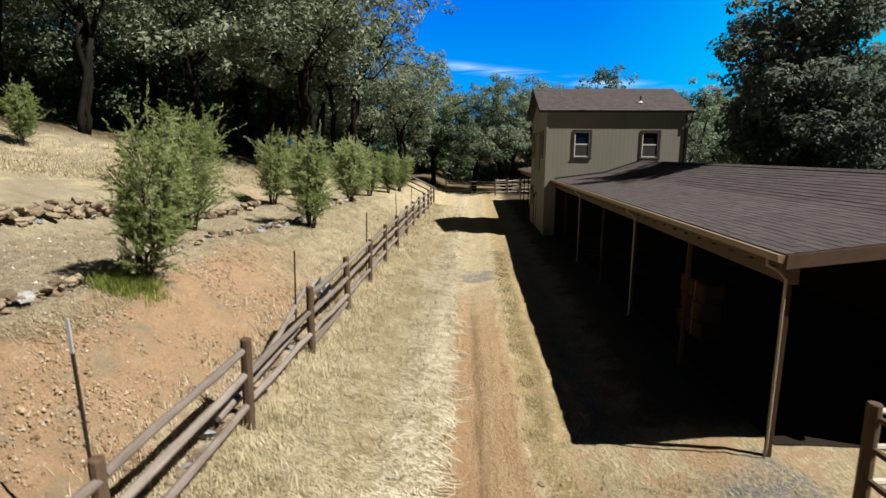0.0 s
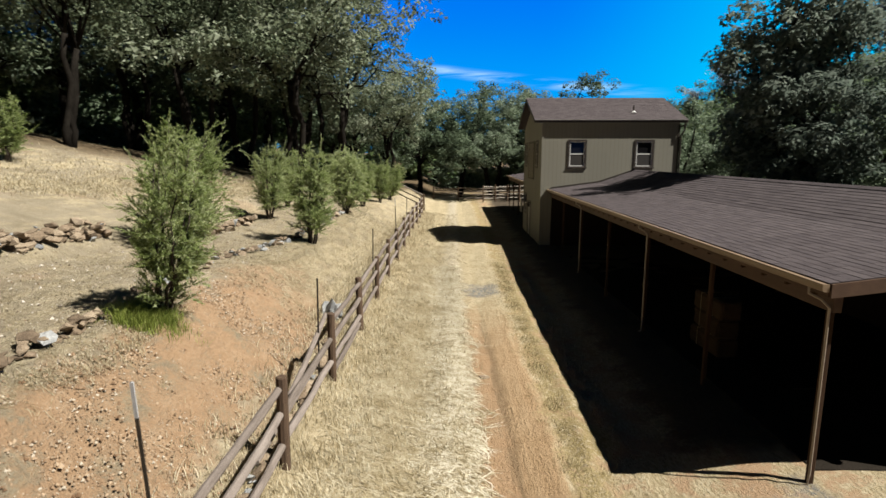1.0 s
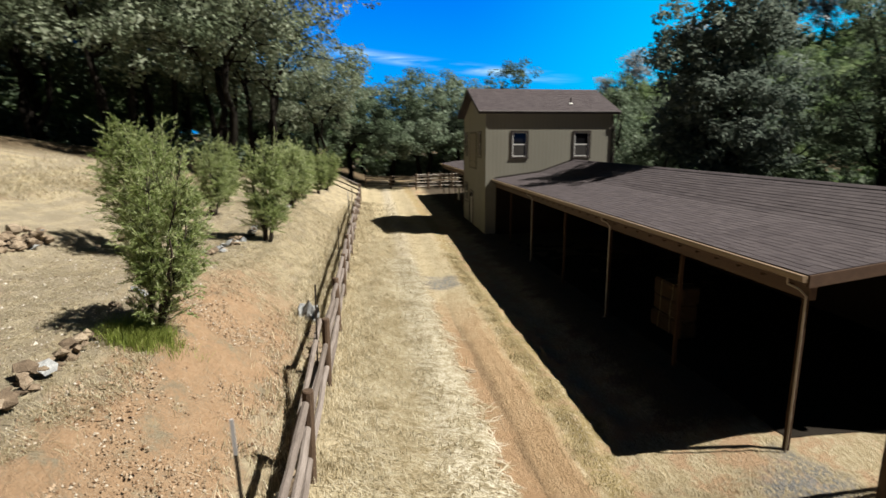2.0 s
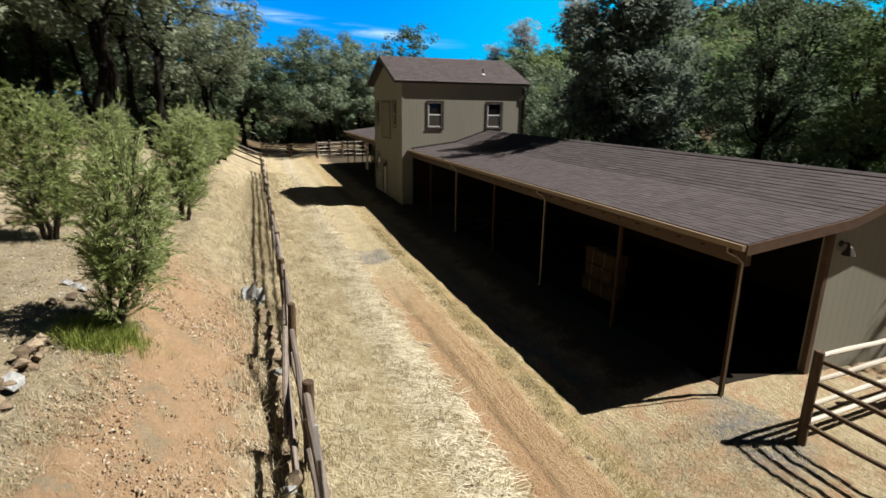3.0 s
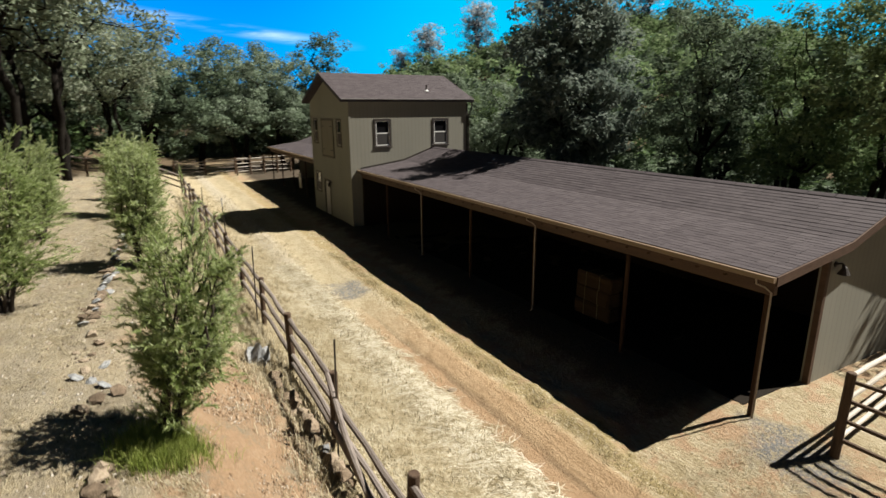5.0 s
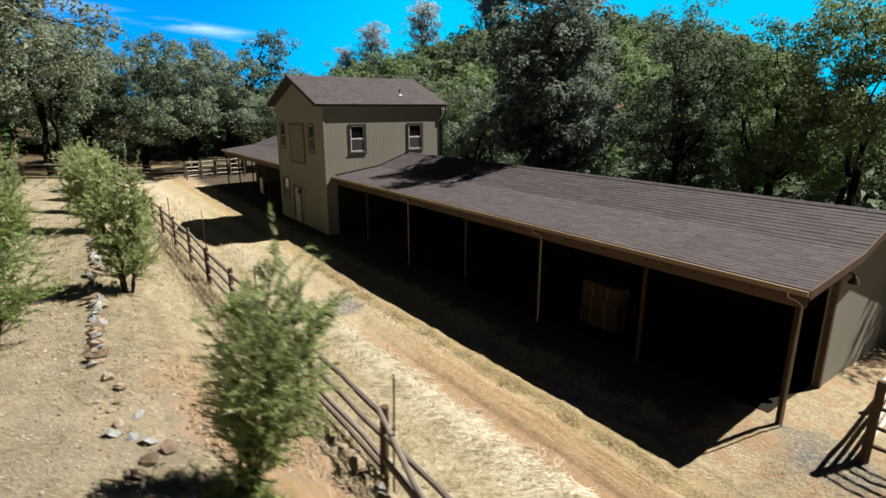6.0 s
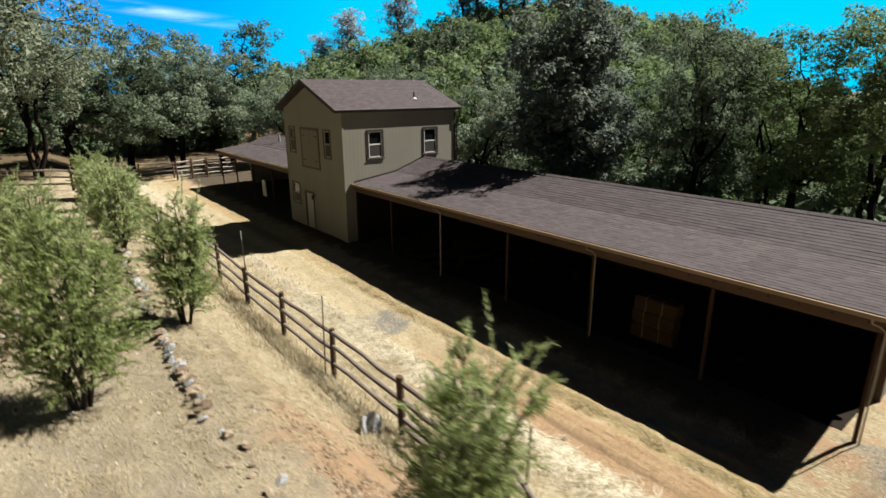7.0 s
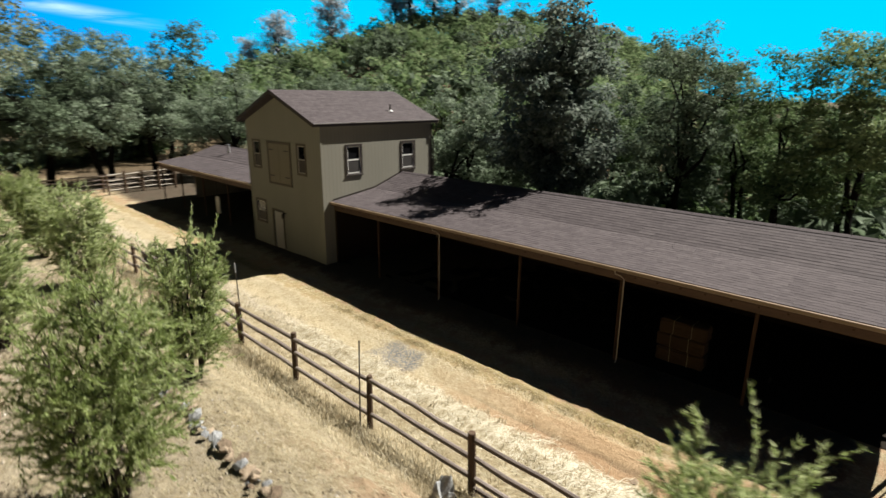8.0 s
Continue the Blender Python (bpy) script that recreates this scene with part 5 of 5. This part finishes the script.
for lx, ly, lz, sx, sy, sz in ((0, 0, 0, 0.3, 0.24, 0.5), (0.16, -0.1, -0.08, 0.24, 0.2, 0.36), (-0.1, 0.14, -0.1, 0.22, 0.26, 0.3), (0.02, -0.22, -0.14, 0.2, 0.18, 0.24)):
    sh = bmesh.ops.create_icosphere(bmr, subdivisions=2, radius=0.5)["verts"]
    cuts = [(Vector(c).normalized(), rr.uniform(0.2, 0.36)) for c in rr.normal(0, 1, (9, 3))]
    for v in sh:
        for nrm, lim in cuts:
            ex = v.co.dot(nrm) - lim
            if ex > 0:
                v.co -= nrm * ex
        v.co = Vector((v.co.x * sx * 2 + lx, v.co.y * sy * 2 + ly, v.co.z * sz * 2 + lz))
rock_me = bpy.data.meshes.new("boulder")
bmr.to_mesh(rock_me)
bmr.free()
rock_me.materials.append(M_ROCK_BLUE)
big = tagged(new("boulder", rock_me), "jagged blue-grey rock at the foot of the bank", "rock")
big.matrix_basis = pose(-2.78, 16.35, gz(-2.78, 16.35) + 0.2, 14, 8, 40) @ Matrix.Diagonal((0.8, 0.75, 1.2, 1))

for x, y, k, turn, mat_i, lab in ((0.98, 14.45, 0.3, 20, 1, "flat pale stone pressed into the wheel track"), (2.1, 9.75, 0.2, 70, 3, "small dark stone beside the wheel track")):
    st = tagged(new("field_stone", STONES[mat_i]), lab, "stone")
    st.matrix_basis = pose(x, y, gz(x, y) + 0.015, 4, 3, turn) @ Matrix.Diagonal((k, k * 0.8, k * 0.35, 1))

# ---- pebbles and clods on the bank ----
r = np.random.default_rng(21)
pv, pf = [], []
base = np.array([(1, 0, 0), (0, 1, 0), (-1, 0, 0), (0, -1, 0), (0, 0, 1)], float)
for _ in range(21000):
    if r.uniform() < 0.76:
        x, y = -r.uniform(2.5, 4.9), 14.5 * r.uniform() ** 0.8
    else:
        x, y = -r.uniform(4.9, 10), r.uniform(3, 30)
    s = 0.007 + 0.02 * r.uniform() ** 5
    a = r.uniform(0, 6.28)
    b = base * s * r.uniform(0.6, 1.3, (5, 3))
    b = np.stack([b[:, 0] * math.cos(a) - b[:, 1] * math.sin(a), b[:, 0] * math.sin(a) + b[:, 1] * math.cos(a), b[:, 2]], -1) + np.array([x, y, gz(x, y) + 0.005])
    k = len(pv)
    pv += b.tolist()
    pf += [(k, k + 1, k + 4), (k + 1, k + 2, k + 4), (k + 2, k + 3, k + 4), (k + 3, k, k + 4)]
gv, gf = [], []
for _ in range(4200):
    x, y = -r.uniform(4.7, 9.2), 4 + 22 * r.uniform() ** 0.9
    s_ = 0.01 + 0.026 * r.uniform() ** 4
    a = r.uniform(0, 6.28)
    b = base * s_ * r.uniform(0.6, 1.4, (5, 3))
    b = np.stack([b[:, 0] * math.cos(a) - b[:, 1] * math.sin(a), b[:, 0] * math.sin(a) + b[:, 1] * math.cos(a), b[:, 2]], -1) + np.array([x, y, gz(x, y) + 0.004])
    k = len(gv)
    gv += b.tolist()
    gf += [(k, k + 1, k + 4), (k + 1, k + 2, k + 4), (k + 2, k + 3, k + 4), (k + 3, k, k + 4)]
M_GRAVEL = material("terrace_gravel", [(0.09, 0.07, 0.05), (0.21, 0.175, 0.135), (0.38, 0.35, 0.3)], 3, 20, 0.9, 0, island=0.8, spec=0.1)
tagged(new("gravel", mesh_of("gravel", gv, gf, M_GRAVEL)), "pale and brown gravel strewn over the terraces", "gravel", kind="stuff")
cv, cf = [], []
for _ in range(9000):
    x, y = -r.uniform(2.55, 4.8), 3 + 13.5 * r.uniform() ** 0.9
    s_ = 0.01 + 0.026 * r.uniform() ** 4
    a = r.uniform(0, 6.28)
    b = base * s_ * r.uniform(0.5, 1.35, (5, 3))
    b = np.stack([b[:, 0] * math.cos(a) - b[:, 1] * math.sin(a), b[:, 0] * math.sin(a) + b[:, 1] * math.cos(a), b[:, 2]], -1) + np.array([x, y, gz(x, y) + 0.004])
    k = len(cv)
    cv += b.tolist()
    cf += [(k, k + 1, k + 4), (k + 1, k + 2, k + 4), (k + 2, k + 3, k + 4), (k + 3, k, k + 4)]
M_CLOD = material("red_earth_clods", [(0.115, 0.072, 0.043), (0.2, 0.135, 0.085), (0.29, 0.22, 0.15)], 3, 20, 0.95, 0, island=0.6, spec=0.05)
tagged(new("clods", mesh_of("clods", cv, cf, M_CLOD)), "crumbled red earth clods on the cut bank", "clods", kind="stuff")
M_PEBBLE = material("bank_pebbles", [(0.1444, 0.0988, 0.0608), (0.2356, 0.1824, 0.1254), (0.342, 0.304, 0.2432)], 3, 20, 0.9, 0, island=0.5)
tagged(new("pebbles", mesh_of("pebbles", pv, pf, M_PEBBLE)), "loose pebbles and clods scattered on the dirt bank", "pebbles", kind="stuff")


# ---- grass ----
def grass_mesh(name, places, height, spread, mat, rng, per=7, lean=0.5, width=0.006):
    P = np.repeat(np.array(places, float), per, axis=0)
    n = len(P)
    P = P + np.c_[rng.normal(0, spread, (n, 2)), np.zeros(n)]
    P[:, 2] = ground_z(P[:, 0], P[:, 1]) - 0.02
    a = rng.uniform(0, 6.283, n)
    h = height * rng.uniform(0.45, 1.25, n)
    l = np.abs(rng.normal(0, lean, n)) * h
    d = np.stack([np.cos(a), np.sin(a), np.zeros(n)], -1)
    side = np.stack([-np.sin(a), np.cos(a), np.zeros(n)], -1) * width
    mid = P + d * (l * 0.35)[:, None] + np.array([0, 0, 1]) * (h * 0.62)[:, None]
    tip = P + d * l[:, None] + np.array([0, 0, 1]) * h[:, None]
    v = np.stack([P - side, P + side, mid + side * 0.7, mid - side * 0.7, tip], 1).reshape(-1, 3)
    me = bpy.data.meshes.new(name)
    me.vertices.add(5 * n)
    me.vertices.foreach_set("co", v.astype(np.float32).ravel())
    k = np.arange(n)[:, None] * 5
    lv = (k + np.array([0, 1, 2, 3, 3, 2, 4])).astype(np.int32)
    me.loops.add(7 * n)
    me.loops.foreach_set("vertex_index", lv.ravel())
    me.polygons.add(2 * n)
    me.polygons.foreach_set("loop_start", (np.arange(n)[:, None] * 7 + np.array([0, 4])).astype(np.int32).ravel())
    me.update(calc_edges=True)
    me.materials.append(mat)
    return me


g = np.random.default_rng(31)
strip = [(g.normal(-1.75, 0.35) if g.uniform() < 0.55 else g.uniform(-2.3, 0.5) + g.normal(0, 0.25), y, 0) for y in g.uniform(-2, 46, 4300)]
tagged(new("dry_grass", grass_mesh("dry_grass", strip, 0.16, 0.07, M_STRAW, g, 8, 0.9)), "tall dry straw grass along the fence", "grass", kind="stuff")
flat = [(g.uniform(-1.6, 0.6), y, 0) for y in g.uniform(3, 34, 5000)] + [(g.uniform(1.9, 2.6), y, 0) for y in g.uniform(16, 31, 700)]
tagged(new("mown_straw", grass_mesh("mown_straw", flat, 0.03, 0.15, M_STRAW, g, 9, 8.0, 0.006)), "flattened pale straw lying on the yard", "grass", kind="stuff")


def lying_straw(name, places, rng, toward, scatter, length, width=0.0045, mat=None):
    """Long straw lying flat, most of it pointing one way, in small overlapping sheaves."""
    P = np.repeat(np.array(places, float), 6, axis=0)
    n = len(P)
    a = np.repeat(rng.normal(toward, scatter, len(places)), 6) + rng.normal(0, 0.3, n)
    d = np.stack([np.cos(a), np.sin(a)], -1)
    sd = np.stack([-d[:, 1], d[:, 0]], -1)
    s = length * rng.uniform(0.5, 1.3, (n, 1))
    P = P + rng.normal(0, 0.06, (n, 2))
    bow = sd * s * rng.normal(0, 0.12, (n, 1))
    rows_ = [P - d * s / 2, P + bow, P + d * s / 2]
    lift = [rng.uniform(0.0, 0.02, n), rng.uniform(0.01, 0.045, n), rng.uniform(0.0, 0.03, n)]
    V = []
    for q, h, k in zip(rows_, lift, (1.0, 1.0, 0.4)):
        z = ground_z(q[:, 0], q[:, 1]) + h
        for e in (-1, 1):
            V.append(np.c_[q + sd * width * k * e, z])
    v = np.stack(V, 1).reshape(-1, 3)
    me = bpy.data.meshes.new(name)
    me.vertices.add(6 * n)
    me.vertices.foreach_set("co", v.astype(np.float32).ravel())
    lv = (np.arange(n)[:, None] * 6 + np.array([0, 1, 3, 2, 2, 3, 5, 4])).astype(np.int32)
    me.loops.add(8 * n)
    me.loops.foreach_set("vertex_index", lv.ravel())
    me.polygons.add(2 * n)
    me.polygons.foreach_set("loop_start", np.arange(0, 8 * n, 4, dtype=np.int32))
    me.update(calc_edges=True)
    me.materials.append(mat or M_PALE_STRAW)
    return me


M_WEED = material("golden_green_weeds", [(0.13, 0.098, 0.04), (0.26, 0.208, 0.105), (0.38, 0.325, 0.19)], 1, 6, 0.7, 0, island=0.5, through_light=0.25)
M_DULL_STRAW = material("weathered_dry_grass", [(0.1748, 0.1368, 0.0745), (0.2812, 0.2394, 0.152), (0.3648, 0.3268, 0.228)], 1, 6, 0.7, 0, island=0.5, through_light=0.25)
M_PALE_STRAW = material("bleached_straw", [(0.2, 0.158, 0.085), (0.43, 0.378, 0.262), (0.6, 0.56, 0.45)], 1, 6, 0.6, 0, island=0.6, through_light=0.15)
rows_at = [(0.26 - 0.03 * max(0, y - 14) + g.normal(0, 0.22), y) for y in g.uniform(2.5, 26, 3000)]
rows_at += [(0.24 - 0.03 * max(0, y - 14) + g.normal(0, 0.26), y) for y in g.uniform(3, 26, 2400)]
yard_at = [(-0.75 + g.normal(0, 0.35), y) for y in g.uniform(2.5, 30, 1500)]
yard_at += [(g.uniform(-1.75, 0.1), y) for y in g.uniform(2.5, 22, 2500)]
tagged(new("yard_straw", lying_straw("yard_straw", yard_at, g, -0.6, 0.9, 0.36, 0.005, M_STRAW)), "golden straw lying matted between fence and track", "straw", kind="stuff")
tagged(new("straw_windrow", lying_straw("straw_windrow", rows_at, g, -0.6, 0.7, 0.42, 0.0055)), "bleached straw pressed flat beside the wheel track", "straw", kind="stuff")
edge_weeds = [(2.27 + g.normal(0, 0.15), y + g.normal(0, 0.12), 0) for y in np.repeat(g.uniform(8, 27, 90), 14)]
tagged(new("edge_weeds", grass_mesh("edge_weeds", edge_weeds, 0.075, 0.08, M_WEED, g, 9, 1.1, 0.005)), "short golden weeds along the track's edge", "weeds", kind="stuff")
matted_at = [(-g.uniform(2.6, 6.2), y) for y in 15 + 17 * g.uniform(0, 1, 4200) ** 0.9] + [(-g.uniform(6, 9), y) for y in g.uniform(9, 30, 1500)] + [(-4.3 - abs(g.normal(0, 0.6)), y) for y in g.uniform(4, 13, 900)]
tagged(new("matted_straw", lying_straw("matted_straw", matted_at, g, -1.2, 0.9, 0.16, 0.003, M_DULL_STRAW)), "dull straw matted flat over the bank", "straw", kind="stuff")
short = [(-g.uniform(2.7, 5.4), y, 0) for y in 16 + 20 * g.uniform(0, 1, 3600) ** 0.8] + [(-g.uniform(5.4, 8), y, 0) for y in g.uniform(9, 26, 1500)]
tagged(new("bank_straw", grass_mesh("bank_straw", short, 0.04, 0.16, M_DULL_STRAW, g, 7, 3.5, 0.006)), "short dry straw matted over the bank and terraces", "grass", kind="stuff")
hillside = [(-g.uniform(3.0, 9.0), y, 0) for y in g.uniform(17, 46, 2500)] + [(-g.uniform(8.6, 24), y, 0) for y in g.uniform(2, 44, 2200)] + [(-g.uniform(4.6, 8), y, 0) for y in g.uniform(2, 13, 800)]
tagged(new("hill_grass", grass_mesh("hill_grass", hillside, 0.055, 0.16, M_DULL_STRAW, g, 6, 2.2, 0.006)), "dry golden grass over the terraces and slope", "grass", kind="stuff")
corner_at = [(2.7 + abs(g.normal(0, 1.8)), y) for y in g.uniform(3.5, 10.0, 1500)]
tagged(new("corner_straw", lying_straw("corner_straw", corner_at, g, 0.6, 1.5, 0.14, 0.0024, M_DULL_STRAW)), "scattered straw on the soil by the stable corner", "straw", kind="stuff")
corner_tufts = [(2.6 + abs(g.normal(0, 1.6)), y, 0) for y in g.uniform(4, 9.8, 700)]
tagged(new("corner_tufts", grass_mesh("corner_tufts", corner_tufts, 0.05, 0.05, M_WEED, g, 8, 1.2, 0.004)), "short dry tufts by the stable corner", "grass", kind="stuff")
tall = [(-9.8 - abs(g.normal(0, 2.0)) - 0.28 * max(0, 30 - y), y, 0) for y in g.uniform(12, 38, 3600)]
tagged(new("golden_grass", grass_mesh("golden_grass", tall, 0.13, 0.3, M_STRAW, g, 9, 1.1, 0.009)), "tall golden grass below the oaks", "grass", kind="stuff")
tuft = [(-4.62 + g.normal(0, 0.18), 11.6 + g.normal(0, 0.17), 0) for _ in range(260)]
tagged(new("grass_tuft", grass_mesh("grass_tuft", tuft, 0.24, 0.07, M_GREENGRASS, g, 26, 0.7, 0.004)), "bright green grass tuft at the olive tree's foot", "grass", kind="stuff")
weeds = [(-2.55 + g.normal(0, 0.36), y, 0) for y in g.uniform(8, 36, 2000)] + [(-2.62 + g.normal(0, 0.25), y, 0) for y in g.uniform(15, 40, 1800)]
tagged(new("tall_weeds", grass_mesh("tall_weeds", weeds, 0.17, 0.12, M_STRAW, g, 7, 0.9)), "tall dry weeds standing behind the fence", "weeds", kind="stuff")

# ---- roof shingles ----
def shingle(w, depth, butt):
    v = [(0, 0, 0), (w, 0, 0), (w, depth, 0.002), (0, depth, 0.002), (0, 0, butt), (w, 0, butt), (w, depth, 0.004), (0, depth, 0.004)]
    return v, [(4, 5, 6, 7), (0, 1, 5, 4), (1, 2, 6, 5), (3, 0, 4, 7), (0, 3, 2, 1), (2, 3, 7, 6)]


def lay_shingles(parent, origin, along, up, length, rise, expo, width, butt, single, seed):
    """Courses of tabs up a slope; those within the first stretch are pieces, the rest one joined mass."""
    r = np.random.default_rng(seed)
    along, up, origin = Vector(along).normalized(), Vector(up).normalized(), Vector(origin)
    nrm = along.cross(up)
    if nrm.z < 0:
        nrm = -nrm
    kinds = []
    for f in (1.0, 0.8, 1.0, 0.92):
        v, q = shingle(width * f - 0.006, expo * 1.25, butt * r.uniform(0.8, 1.3))
        kinds.append((f, v, q, mesh_of("shingle", v, q, M_SHINGLE)))
    rows_n = int(rise / expo)
    V, F = [], []
    for c in range(rows_n):
        s = -width * (0.5 if c % 2 else 0.02) * r.uniform(0.5, 1)
        s = max(s, -0.0)
        while s < length - 0.02:
            f, v, q, me = kinds[int(r.integers(4))]
            if s + width * f > length + 0.01:
                break
            o = origin + along * s + up * (c * expo - 0.01 + r.normal(0, 0.003)) + nrm * 0.002
            if s < single:
                m = Matrix((along, up, nrm)).transposed().to_4x4()
                m.translation = o
                piece("shingle", me, parent, m)
            else:
                k = len(V)
                V += [tuple(o + along * a + up * b + nrm * h) for a, b, h in v]
                F += [tuple(k + j for j in t) for t in q]
            s += width * f
    if V:
        tagged(piece("shingles", mesh_of("shingles", V, F, M_SHINGLE), parent), kind="stuff")


up1 = (BREAK_X - EAVE_X, 0, BREAK_Z - EAVE_Z)
up2 = (RIDGE_X - BREAK_X, 0, RIDGE_Z - BREAK_Z)
l1, l2 = Vector(up1).length, Vector(up2).length
lay_shingles(barn_s, (EAVE_X - 0.03, 10.18, EAVE_Z - 0.01), (0, 1, 0), up1, 20.66, l1, 0.145, 0.34, 0.009, 3.0, 1)
lay_shingles(barn_s, (BREAK_X, 10.18, BREAK_Z - 0.01), (0, 1, 0), up2, 20.66, l2 - 0.05, 0.16, 0.5, 0.014, 2.0, 2)
lay_shingles(barn_n, (EAVE_X - 0.03, 37.42, EAVE_Z - 0.01), (0, 1, 0), up1, 14.6, l1, 0.29, 0.6, 0.014, 0.0, 3)
lay_shingles(barn_n, (BREAK_X, 37.42, BREAK_Z - 0.01), (0, 1, 0), up2, 14.6, l2, 0.29, 0.6, 0.016, 0.0, 4)
lay_shingles(tower, (TX0 - 0.43, TY0 - OVER - 0.06, T_EAVE - (OVER + 0.06) * slope + 0.135), (1, 0, 0), (0, 1, slope), TX1 - TX0 + 0.76, (TYM - TY0 + OVER) * math.sqrt(1 + slope * slope), 0.145, 0.34, 0.01, 0.0, 5)
for wing, a, b in ((barn_s, 10.2, 30.8), (barn_n, 37.45, 52.0)):
    for y in np.arange(a, b, 0.6):
        part("ridge_cap", prism(bmesh.new(), [(RIDGE_X - 0.14, RIDGE_Z - 0.03), (RIDGE_X, RIDGE_Z + 0.028), (RIDGE_X + 0.14, RIDGE_Z - 0.03), (RIDGE_X, RIDGE_Z + 0.01)], y, min(y + 0.585, b)), M_SHINGLE, wing)
